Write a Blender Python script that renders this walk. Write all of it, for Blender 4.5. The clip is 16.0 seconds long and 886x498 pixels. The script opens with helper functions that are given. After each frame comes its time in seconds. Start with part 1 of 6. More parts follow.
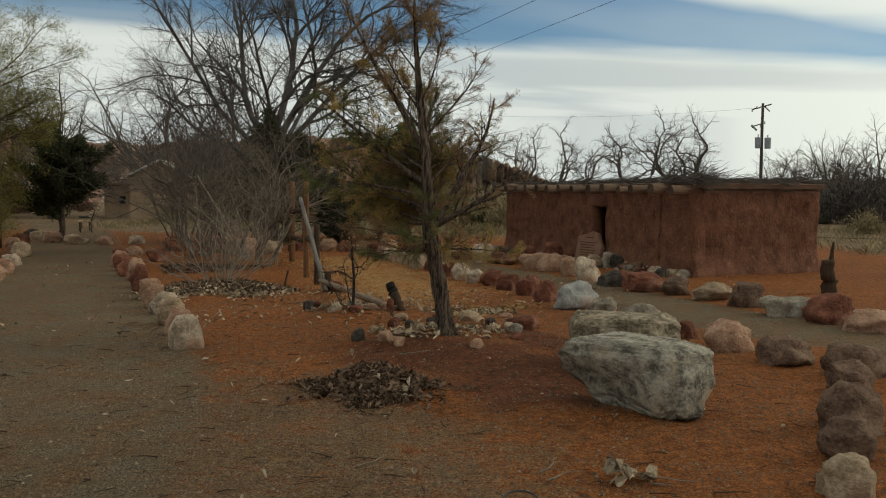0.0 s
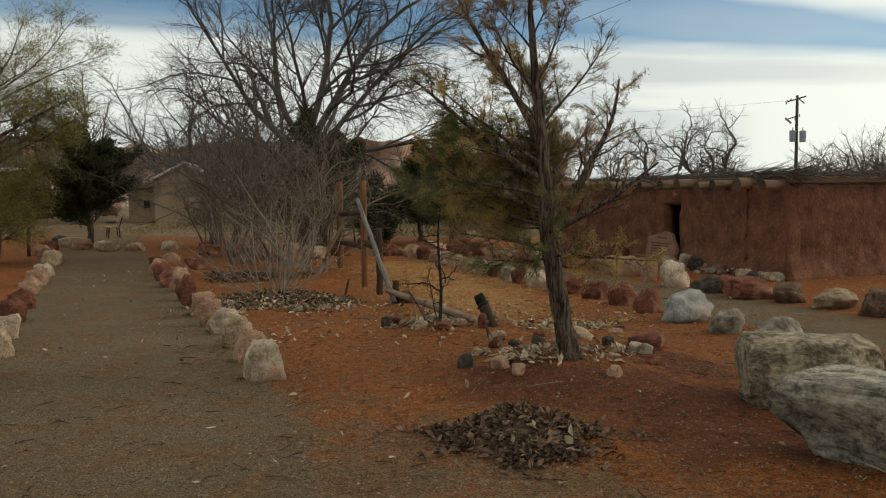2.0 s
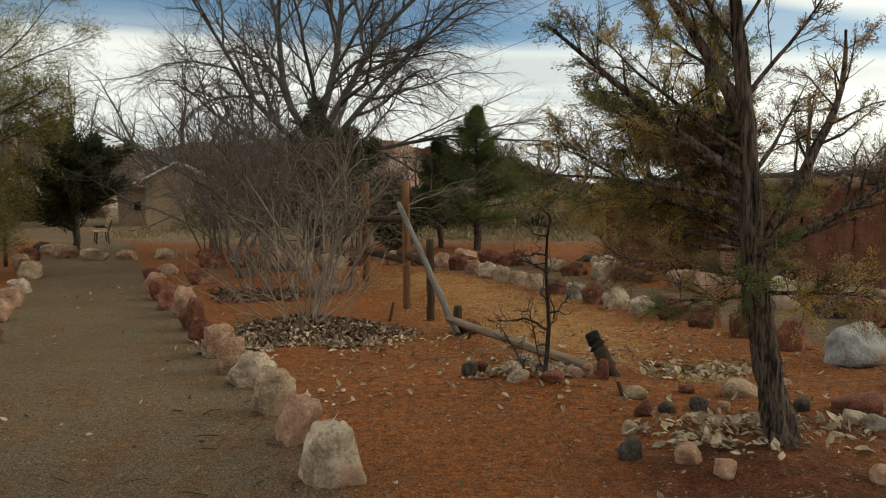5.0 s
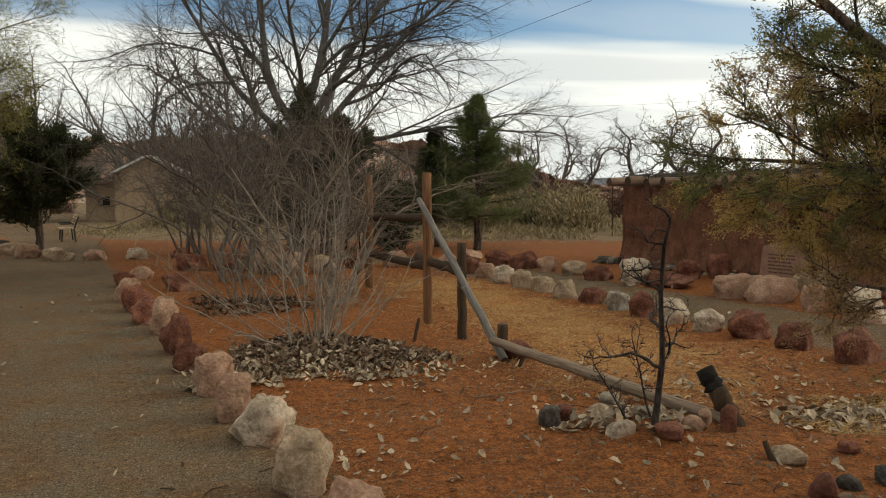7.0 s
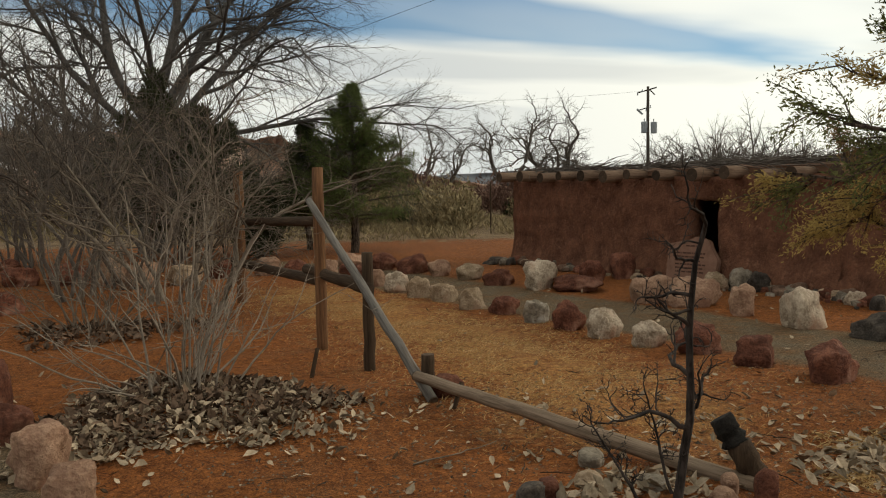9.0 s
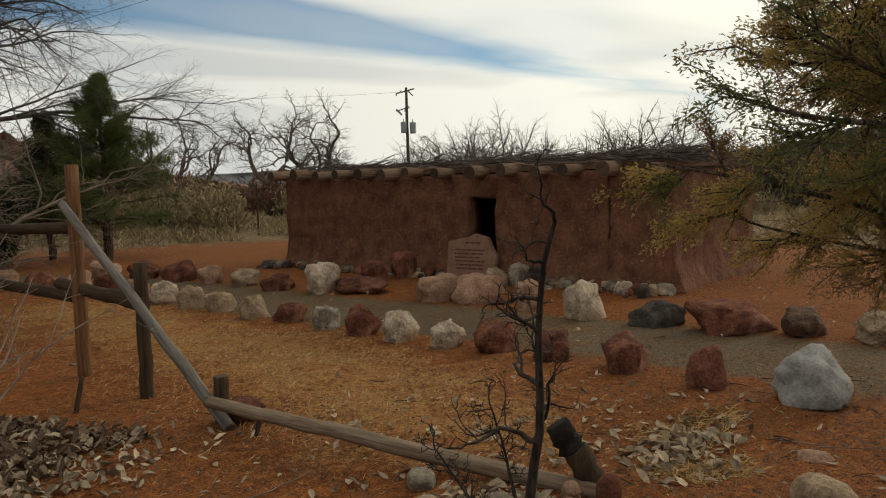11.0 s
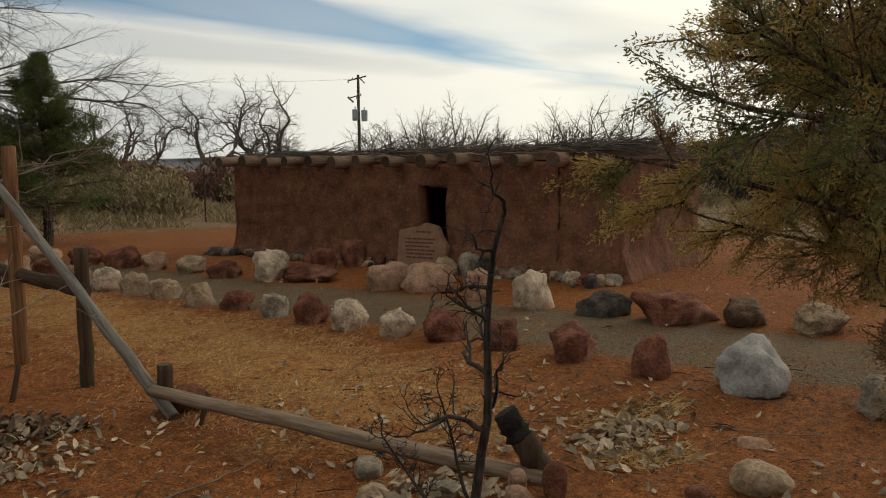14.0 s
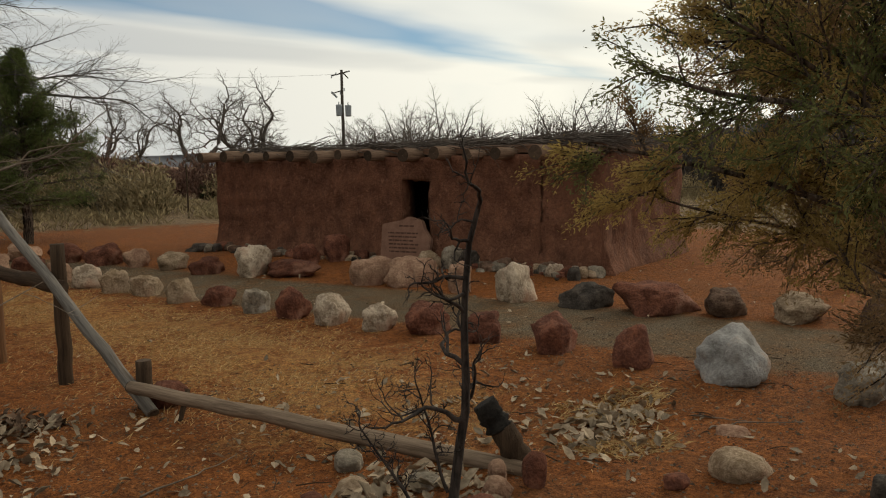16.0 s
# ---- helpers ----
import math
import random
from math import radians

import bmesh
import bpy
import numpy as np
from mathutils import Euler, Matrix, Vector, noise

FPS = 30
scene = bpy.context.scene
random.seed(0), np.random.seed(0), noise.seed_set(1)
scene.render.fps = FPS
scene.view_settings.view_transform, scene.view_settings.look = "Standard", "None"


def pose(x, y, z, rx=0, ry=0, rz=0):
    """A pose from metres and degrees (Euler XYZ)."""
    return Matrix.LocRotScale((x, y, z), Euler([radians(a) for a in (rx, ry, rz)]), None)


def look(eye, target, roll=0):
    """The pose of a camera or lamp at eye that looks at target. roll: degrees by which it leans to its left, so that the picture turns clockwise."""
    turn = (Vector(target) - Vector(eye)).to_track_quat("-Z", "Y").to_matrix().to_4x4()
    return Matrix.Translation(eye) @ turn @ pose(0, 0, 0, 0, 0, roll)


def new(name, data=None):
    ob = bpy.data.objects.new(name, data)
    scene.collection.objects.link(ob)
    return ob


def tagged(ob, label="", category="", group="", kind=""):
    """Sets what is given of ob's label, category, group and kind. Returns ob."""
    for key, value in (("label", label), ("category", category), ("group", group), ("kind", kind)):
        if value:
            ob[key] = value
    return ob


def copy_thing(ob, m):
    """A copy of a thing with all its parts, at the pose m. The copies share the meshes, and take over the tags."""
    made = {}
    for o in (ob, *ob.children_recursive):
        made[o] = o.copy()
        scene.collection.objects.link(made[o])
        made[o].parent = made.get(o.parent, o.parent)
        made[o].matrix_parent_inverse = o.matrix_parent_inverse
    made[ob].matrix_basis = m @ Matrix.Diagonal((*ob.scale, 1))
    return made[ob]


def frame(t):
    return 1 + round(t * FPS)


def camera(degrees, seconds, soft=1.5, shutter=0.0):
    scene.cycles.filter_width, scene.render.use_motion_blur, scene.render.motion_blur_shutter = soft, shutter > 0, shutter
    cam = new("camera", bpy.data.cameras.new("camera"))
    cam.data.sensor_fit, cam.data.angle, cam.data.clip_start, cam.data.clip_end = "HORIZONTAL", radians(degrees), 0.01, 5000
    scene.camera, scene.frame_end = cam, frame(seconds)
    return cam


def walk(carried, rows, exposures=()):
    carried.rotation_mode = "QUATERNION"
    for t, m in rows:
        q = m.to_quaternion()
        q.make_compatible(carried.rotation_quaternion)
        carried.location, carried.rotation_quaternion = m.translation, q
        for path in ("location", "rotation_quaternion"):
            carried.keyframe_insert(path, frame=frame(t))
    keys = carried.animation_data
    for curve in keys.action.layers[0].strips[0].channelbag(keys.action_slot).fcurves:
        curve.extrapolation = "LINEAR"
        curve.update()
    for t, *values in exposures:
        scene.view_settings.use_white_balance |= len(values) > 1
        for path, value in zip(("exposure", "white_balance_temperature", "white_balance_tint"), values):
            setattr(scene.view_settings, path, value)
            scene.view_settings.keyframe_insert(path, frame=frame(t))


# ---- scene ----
cam = camera(58.0, 16.0, soft=1.1)
METRES, EYE, TILT, LEAN, TURN = 8.8, 1.65, 0.0, 0.0, 1.3
ROWS = [
    (0.0, 0.0, 0.0, 0.0, 0.02, -3.91, -0.23),
    (0.5, -0.038, 0.0316, -0.0004, 2.88, -3.9, -0.35),
    (1.0, -0.0699, 0.0649, 0.0038, 1.58, -3.77, 0.16),
    (1.5, -0.0901, 0.1145, 0.002, 0.89, -4.0, 0.58),
    (2.0, -0.1114, 0.1561, 0.0, 1.13, -3.94, 0.58),
    (2.5, -0.1313, 0.1984, 0.0039, -0.29, -4.04, 0.6),
    (3.0, -0.1496, 0.2504, 0.0046, -1.43, -4.03, 0.33),
    (3.5, -0.1706, 0.2925, 0.0021, -1.86, -4.0, 0.31),
    (4.0, -0.1908, 0.3371, 0.0053, -3.05, -4.15, 0.56),
    (4.5, -0.2116, 0.3901, 0.0068, -0.97, -4.08, 0.78),
    (5.0, -0.2325, 0.4373, 0.0044, 0.43, -3.9, 0.63),
    (7.5, -0.3282, 0.6854, 0.0029, -2.25, -4.33, 0.34),
    (8.0, -0.3403, 0.7326, 0.0002, -2.83, -4.43, 0.29),
    (8.5, -0.3472, 0.778, 0.0038, -4.15, -4.53, 0.68),
    (9.0, -0.3497, 0.8253, 0.005, -11.53, -4.57, 1.03),
    (9.5, -0.3529, 0.8577, 0.0046, -19.83, -4.23, 1.51),
    (10.0, -0.3615, 0.8822, 0.006, -24.27, -4.21, 1.83),
    (12.5, -0.365, 0.8936, 0.0012, -30.82, -5.57, 0.35),
    (13.0, -0.3653, 0.8915, 0.0025, -31.28, -5.59, 0.22),
    (13.5, -0.3644, 0.8916, 0.0024, -31.75, -5.72, 0.32),
    (14.0, -0.363, 0.8924, 0.0035, -32.05, -5.8, 0.52),
    (14.5, -0.3626, 0.894, 0.0024, -32.32, -5.86, 0.73),
    (15.0, -0.3619, 0.8946, 0.0012, -32.4, -5.9, 0.97),
    (15.5, -0.3593, 0.8927, 0.0017, -32.75, -6.12, 1.03),
    (16.0, -0.3582, 0.8909, 0.0012, -33.11, -6.18, 0.99),
]
walk(cam, [(t, pose(0, 0, EYE, TILT, LEAN, TURN) @ pose(METRES * x, METRES * y, METRES * z, 90 + pitch, roll, yaw)) for t, x, y, z, yaw, pitch, roll in ROWS],
     [(0.0, -0.24, 6800, 1), (1.5, -0.08, 6850, 2), (2.5, -0.04, 6900, 2), (3.0, -0.10, 6950, 3), (3.5, 0.14, 6950, 3), (4.0, 0.13, 6950, 3), (4.5, 0.02, 6950, 3), (5.0, 0.12, 6950, 3), (7.5, 0.22, 7050, 5), (8.5, 0.10, 7050, 5), (10.0, -0.2, 7100, 6), (12.5, -0.22, 7200, 7), (16.0, -0.22, 7200, 7)])

# ---- world and light: high thin cloud, sun behind it low ahead to the east ----
SUN_AZ, SUN_EL = radians(76), radians(25)
sun_way = Vector((math.sin(SUN_AZ) * math.cos(SUN_EL), math.cos(SUN_AZ) * math.cos(SUN_EL), math.sin(SUN_EL)))


def sky_world():
    w = bpy.data.worlds.new("sky")
    scene.world = w
    w.use_nodes = True
    n, l = w.node_tree.nodes, w.node_tree.links
    n.clear()

    def node(kind, **sets):
        x = n.new(kind)
        for k, v in sets.items():
            if k == "op":
                x.operation = v
            elif k == "blend":
                x.data_type, x.blend_type = "RGBA", v
        return x

    out, bg = node("ShaderNodeOutputWorld"), node("ShaderNodeBackground")
    sky = node("ShaderNodeTexSky")
    sky.sky_type, sky.sun_disc, sky.sun_elevation, sky.sun_rotation = "NISHITA", False, SUN_EL, SUN_AZ
    sky.air_density, sky.dust_density, sky.ozone_density = 1.0, 0.1, 4.0
    coord = node("ShaderNodeTexCoord")
    sep = node("ShaderNodeSeparateXYZ")
    l.new(coord.outputs["Generated"], sep.inputs[0])
    # the cloud sheet: directions thrown on a level plane overhead
    up = node("ShaderNodeMath", op="MAXIMUM")
    l.new(sep.outputs["Z"], up.inputs[0])
    up.inputs[1].default_value = 0.09
    inv = node("ShaderNodeMath", op="DIVIDE")
    inv.inputs[0].default_value = 1.0
    l.new(up.outputs[0], inv.inputs[1])
    plane = node("ShaderNodeVectorMath", op="SCALE")
    l.new(coord.outputs["Generated"], plane.inputs[0])
    l.new(inv.outputs[0], plane.inputs["Scale"])
    turn = node("ShaderNodeMapping")
    turn.inputs["Rotation"].default_value = (0, 0, radians(-CLOUD_TURN))
    turn.inputs["Scale"].default_value = (1, 1, 0)
    l.new(plane.outputs[0], turn.inputs["Vector"])
    wisp = node("ShaderNodeMapping")
    wisp.inputs["Scale"].default_value = (0.17, 0.33, 0.0)
    wisp.inputs["Location"].default_value = CLOUD_SHIFT
    l.new(turn.outputs[0], wisp.inputs["Vector"])

    def clouds(scale, detail, warp, a, b):
        t = node("ShaderNodeTexNoise")
        t.inputs["Scale"].default_value, t.inputs["Detail"].default_value = scale, detail
        t.inputs["Roughness"].default_value, t.inputs["Distortion"].default_value = 0.45, warp
        l.new(wisp.outputs[0], t.inputs["Vector"])
        m = node("ShaderNodeMapRange")
        m.interpolation_type = "SMOOTHSTEP"
        m.inputs["From Min"].default_value, m.inputs["From Max"].default_value = a, b
        l.new(t.outputs["Fac"], m.inputs["Value"])
        return m.outputs[0]

    cover = clouds(1.0, 3, 0.6, 0.28, 0.50)
    grey = clouds(1.5, 3, 0.5, 0.45, 0.66)
    # the long rift of clear sky between two cloud banks
    bank = node("ShaderNodeSeparateXYZ")
    l.new(turn.outputs[0], bank.inputs[0])
    ragged = node("ShaderNodeTexNoise")
    ragged.inputs["Scale"].default_value, ragged.inputs["Detail"].default_value, ragged.inputs["Roughness"].default_value = 1.4, 4, 0.5
    l.new(wisp.outputs[0], ragged.inputs["Vector"])
    shift = node("ShaderNodeMath", op="MULTIPLY_ADD")
    l.new(ragged.outputs["Fac"], shift.inputs[0])
    shift.inputs[1].default_value = 2.4
    l.new(bank.outputs["Y"], shift.inputs[2])
    off = node("ShaderNodeMath", op="SUBTRACT")
    l.new(shift.outputs[0], off.inputs[0])
    off.inputs[1].default_value = RIFT_AT + 1.2
    dist = node("ShaderNodeMath", op="ABSOLUTE")
    l.new(off.outputs[0], dist.inputs[0])
    taper = node("ShaderNodeMapRange")
    taper.inputs["From Min"].default_value, taper.inputs["From Max"].default_value = 1.5, 7.5
    taper.inputs["To Min"].default_value, taper.inputs["To Max"].default_value = RIFT_WIDE, 0.0
    l.new(bank.outputs["X"], taper.inputs["Value"])
    edge = node("ShaderNodeMath", op="SUBTRACT")
    l.new(dist.outputs[0], edge.inputs[0])
    l.new(taper.outputs[0], edge.inputs[1])
    shut = node("ShaderNodeMapRange")
    shut.interpolation_type = "SMOOTHSTEP"
    shut.inputs["From Min"].default_value, shut.inputs["From Max"].default_value = -0.45, 0.35
    l.new(edge.outputs[0], shut.inputs["Value"])
    some = node("ShaderNodeMath", op="MAXIMUM")
    l.new(shut.outputs[0], some.inputs[0])
    veil = node("ShaderNodeMath", op="MULTIPLY")
    l.new(grey, veil.inputs[0])
    veil.inputs[1].default_value = 0.35
    l.new(veil.outputs[0], some.inputs[1])
    most = node("ShaderNodeMath", op="MULTIPLY")
    l.new(some.outputs[0], most.inputs[0])
    thin = node("ShaderNodeMapRange")
    thin.inputs["To Min"].default_value = 0.8
    l.new(cover, thin.inputs["Value"])
    l.new(thin.outputs[0], most.inputs[1])
    # glow of the veiled sun
    sunv = node("ShaderNodeVectorMath", op="DOT_PRODUCT")
    l.new(coord.outputs["Generated"], sunv.inputs[0])
    sunv.inputs[1].default_value = sun_way
    glow = node("ShaderNodeMapRange")
    glow.interpolation_type = "SMOOTHSTEP"
    glow.inputs["From Min"].default_value, glow.inputs["From Max"].default_value = 0.30, 1.0
    l.new(sunv.outputs["Value"], glow.inputs["Value"])
    white = node("ShaderNodeMix", blend="MIX")
    white.inputs["A"].default_value = white.inputs[6].default_value = (0.86, 0.885, 0.90, 1)
    white.inputs[7].default_value = (0.64, 0.68, 0.73, 1)
    l.new(grey, white.inputs["Factor"])
    lit = node("ShaderNodeMix", blend="ADD")
    lit.inputs[7].default_value = (0.36, 0.34, 0.255, 1)
    l.new(glow.outputs[0], lit.inputs["Factor"])
    l.new(white.outputs[2], lit.inputs[6])
    blue = node("ShaderNodeVectorMath", op="SCALE")
    l.new(sky.outputs[0], blue.inputs[0])
    blue.inputs["Scale"].default_value = 0.10
    mix = node("ShaderNodeMix", blend="MIX")
    l.new(most.outputs[0], mix.inputs["Factor"])
    l.new(blue.outputs[0], mix.inputs[6])
    l.new(lit.outputs[2], mix.inputs[7])
    l.new(mix.outputs[2], bg.inputs["Color"])
    bg.inputs["Strength"].default_value = 1.0
    l.new(bg.outputs[0], out.inputs[0])


CLOUD_TURN, CLOUD_SHIFT, RIFT_AT, RIFT_WIDE = 23, (0.3, 0.2, 0.0), 4.05, 1.2
sky_world()
lamp = new("sun", bpy.data.lights.new("sun", "SUN"))
lamp.data.energy, lamp.data.angle, lamp.data.color = 1.1, radians(18), (1.0, 0.93, 0.82)
lamp.matrix_world = look(sun_way * 50, (0, 0, 0))
WIRES = [((16.7, 5.7, 9.2), (-15.7, 80, 9.2), 0.25), ((13.6, 6.0, 9.2), (-18.8, 80, 9.2), 0.25), ((27.0, 75, 9.7), (-6.0, 100, 12.0), 0.8)]

# ---- materials ----
def material(name, low, high, scale=6.0, detail=8, rough=0.9, bump=0.3, fine=60.0, vary=0.0, island=0.0, spot=None, spot_at=(0.6, 0.7), metal=0.0, stretch=(1, 1, 1), dist=0.01, spot_scale=None, crisp=0.0):
    """A matt surface of two tones with grain, blotches of a third, and relief."""
    m = bpy.data.materials.new(name)
    m.use_nodes = True
    n, l = m.node_tree.nodes, m.node_tree.links
    b = n["Principled BSDF"]
    b.inputs["Roughness"].default_value, b.inputs["Metallic"].default_value = rough, metal
    b.inputs["Specular IOR Level"].default_value = 0.12
    coord, mp = n.new("ShaderNodeTexCoord"), n.new("ShaderNodeMapping")
    mp.inputs["Scale"].default_value = stretch
    l.new(coord.outputs["Object"], mp.inputs["Vector"])

    def noise_at(s, d):
        t = n.new("ShaderNodeTexNoise")
        t.inputs["Scale"].default_value, t.inputs["Detail"].default_value, t.inputs["Roughness"].default_value = s, d, 0.6
        l.new(mp.outputs[0], t.inputs["Vector"])
        return t.outputs["Fac"]

    def span(v, a, c):
        r = n.new("ShaderNodeMapRange")
        r.inputs["From Min"].default_value, r.inputs["From Max"].default_value = a, c
        l.new(v, r.inputs["Value"])
        return r.outputs[0]

    def mix(f, a, c):
        x = n.new("ShaderNodeMix")
        x.data_type = "RGBA"
        l.new(f, x.inputs["Factor"])
        for i, v in ((6, a), (7, c)):
            if isinstance(v, tuple):
                x.inputs[i].default_value = (*v, 1)
            else:
                l.new(v, x.inputs[i])
        return x.outputs[2]

    big, grain = noise_at(scale, detail), noise_at(fine, 4)
    both = n.new("ShaderNodeMath")
    both.operation = "MULTIPLY_ADD"
    l.new(grain, both.inputs[0])
    both.inputs[1].default_value = 0.5
    l.new(big, both.inputs[2])
    col = mix(span(both.outputs[0], 0.5 + 0.13 * crisp, 1.0 - 0.13 * crisp), low, high)
    if spot:
        col = mix(span(noise_at(spot_scale or scale * 0.45, 6), *spot_at), col, spot)
    if vary or island:
        if island:
            g = n.new("ShaderNodeNewGeometry")
            src = g.outputs["Random Per Island"]
        else:
            g = n.new("ShaderNodeObjectInfo")
            src = g.outputs["Random"]
        r = n.new("ShaderNodeMapRange")
        k = vary or island
        r.inputs["To Min"].default_value, r.inputs["To Max"].default_value = 1 - k, 1 + k
        l.new(src, r.inputs["Value"])
        h = n.new("ShaderNodeVectorMath")
        h.operation = "SCALE"
        l.new(col, h.inputs[0])
        l.new(r.outputs[0], h.inputs["Scale"])
        col = h.outputs[0]
    l.new(col, b.inputs["Base Color"])
    if bump:
        bp = n.new("ShaderNodeBump")
        bp.inputs["Strength"].default_value, bp.inputs["Distance"].default_value = bump, dist
        l.new(both.outputs[0], bp.inputs["Height"])
        l.new(bp.outputs[0], b.inputs["Normal"])
    return m


ADOBE = material("adobe", (0.075, 0.033, 0.020), (0.195, 0.086, 0.051), 3.5, 12, 0.95, 1.0, 26, spot=(0.24, 0.118, 0.076), spot_at=(0.56, 0.76), stretch=(1, 1, 0.75), dist=0.06, spot_scale=9, crisp=0.2)
ROOFMUD = material("roof mud", (0.10, 0.055, 0.035), (0.20, 0.11, 0.07), 3, 8, 0.95, 0.6, 40)
LOG = material("weathered log", (0.12, 0.075, 0.05), (0.26, 0.17, 0.115), 40, 9, 0.85, 0.55, 120, vary=0.18, stretch=(1, 1, 0.06), dist=0.008, crisp=0.6)
LOGEND = material("dark log end", (0.03, 0.02, 0.014), (0.09, 0.06, 0.04), 9, 8, 0.9, 0.4, 50, vary=0.4)
CHAR = material("charred wood", (0.008, 0.007, 0.006), (0.03, 0.026, 0.022), 30, 6, 0.9, 1.0, 90)
BROWNLOG = material("weathered brown rail", (0.11, 0.075, 0.05), (0.25, 0.18, 0.125), 40, 9, 0.85, 0.55, 120, stretch=(1, 1, 0.06), dist=0.008, spot=(0.07, 0.05, 0.035), spot_at=(0.58, 0.72), crisp=0.6)
GREYLOG = material("silver grey rail", (0.075, 0.066, 0.057), (0.195, 0.17, 0.145), 40, 9, 0.8, 0.55, 120, stretch=(1, 1, 0.06), dist=0.008, spot=(0.08, 0.055, 0.038), spot_at=(0.58, 0.72), crisp=0.6)
BROWNPOST = material("brown post", (0.085, 0.04, 0.02), (0.20, 0.10, 0.048), 40, 9, 0.85, 0.55, 120, stretch=(1, 1, 0.06), dist=0.008, spot=(0.06, 0.04, 0.03), spot_at=(0.6, 0.75), crisp=0.6)
DARKPOST = material("dark post", (0.022, 0.014, 0.009), (0.08, 0.05, 0.03), 40, 9, 0.9, 0.6, 120, stretch=(1, 1, 0.06), dist=0.015)
BARK = material("bark", (0.020, 0.015, 0.011), (0.165, 0.12, 0.09), 38, 9, 0.95, 1.0, 110, stretch=(1, 1, 0.12), dist=0.04, crisp=1.0)
BARKFAR = material("grey bark", (0.06, 0.05, 0.043), (0.16, 0.138, 0.118), 3, 6, 0.95, 0.4, 20)
COTTON = material("dark grey cottonwood bark", (0.05, 0.046, 0.043), (0.145, 0.132, 0.12), 3, 6, 0.95, 0.4, 20)
SAPBARK = material("dark smooth bark", (0.018, 0.014, 0.012), (0.065, 0.05, 0.042), 14, 8, 0.85, 0.6, 60, stretch=(1, 1, 0.3), crisp=1.0)
TWIG = material("pale twig", (0.085, 0.066, 0.048), (0.215, 0.17, 0.13), 4, 5, 0.9, 0.2, 30, island=0.25)
TWIGPALE = material("silvery twig", (0.12, 0.095, 0.072), (0.29, 0.235, 0.185), 4, 5, 0.9, 0.2, 30, island=0.25)
TWIGDARK = material("dark grey twig", (0.058, 0.047, 0.04), (0.145, 0.12, 0.1), 4, 5, 0.9, 0.2, 30, island=0.25)
LEAF = material("dry leaf", (0.15, 0.105, 0.066), (0.41, 0.32, 0.22), 9, 5, 0.8, 0, 60, island=0.5)
LEAFDARK = material("dark wet leaf", (0.055, 0.034, 0.022), (0.17, 0.108, 0.07), 9, 5, 0.8, 0, 60, island=0.5)
THICKET = material("dark thicket twigs", (0.05, 0.042, 0.036), (0.12, 0.10, 0.085), 4, 4, 0.9, 0, 30, island=0.4)
STRAW = material("straw", (0.30, 0.175, 0.068), (0.53, 0.36, 0.165), 5, 4, 0.85, 0, 40, island=0.3)
DRYBRUSH = material("dry brush", (0.17, 0.13, 0.07), (0.32, 0.25, 0.14), 4, 4, 0.9, 0, 30, island=0.4)
REDBRUSH = material("reddish brush", (0.085, 0.045, 0.033), (0.16, 0.09, 0.065), 4, 4, 0.9, 0, 30, island=0.4)
ROCKRED = material("red sandstone", (0.088, 0.034, 0.022), (0.205, 0.08, 0.048), 5, 9, 0.92, 1.0, 40, vary=0.25, spot=(0.36, 0.20, 0.14), spot_at=(0.55, 0.75), dist=0.035, crisp=0.85)
ROCKPINK = material("pink sandstone", (0.22, 0.12, 0.078), (0.40, 0.25, 0.165), 5, 9, 0.92, 1.0, 40, vary=0.18, spot=(0.20, 0.085, 0.055), spot_at=(0.55, 0.72), dist=0.035, crisp=0.85)
ROCKBROWN = material("brown rock", (0.085, 0.05, 0.034), (0.20, 0.125, 0.085), 5, 9, 0.92, 1.0, 40, vary=0.2, spot=(0.27, 0.18, 0.12), spot_at=(0.55, 0.75), dist=0.035, crisp=0.85)
ROCKTAN = material("tan rock", (0.20, 0.135, 0.082), (0.40, 0.295, 0.20), 5, 9, 0.92, 1.0, 40, vary=0.18, spot=(0.24, 0.12, 0.075), spot_at=(0.55, 0.75), dist=0.035, crisp=0.85)
ROCKWHITE = material("pale limestone", (0.22, 0.16, 0.11), (0.53, 0.425, 0.315), 5, 9, 0.92, 1.0, 38, vary=0.12, spot=(0.28, 0.155, 0.10), spot_at=(0.50, 0.66), dist=0.035, crisp=0.85)
ROCKPALE = material("bluish white rock", (0.16, 0.148, 0.135), (0.36, 0.342, 0.318), 5, 9, 0.9, 1.0, 38, spot=(0.28, 0.17, 0.11), spot_at=(0.52, 0.70), dist=0.03, crisp=0.3)
ROCKGREY = material("grey rock", (0.115, 0.092, 0.068), (0.28, 0.232, 0.175), 6, 9, 0.92, 1.0, 38, vary=0.15, spot=(0.46, 0.43, 0.38), spot_at=(0.54, 0.7), dist=0.035, crisp=0.85)
ROCKDARK = material("dark basalt", (0.033, 0.027, 0.022), (0.09, 0.072, 0.058), 6, 9, 0.9, 0.7, 50, vary=0.2, dist=0.035, crisp=1.0)
BOULDER = material("grey white boulder", (0.085, 0.073, 0.056), (0.37, 0.33, 0.262), 9, 12, 0.93, 1.0, 40, spot=(0.34, 0.25, 0.16), spot_at=(0.56, 0.74), dist=0.03, crisp=0.75)
BOULDERTAN = material("tan grey boulder", (0.115, 0.088, 0.058), (0.37, 0.30, 0.21), 6, 12, 0.93, 1.0, 24, spot=(0.30, 0.19, 0.10), spot_at=(0.56, 0.74), dist=0.06, crisp=0.75)
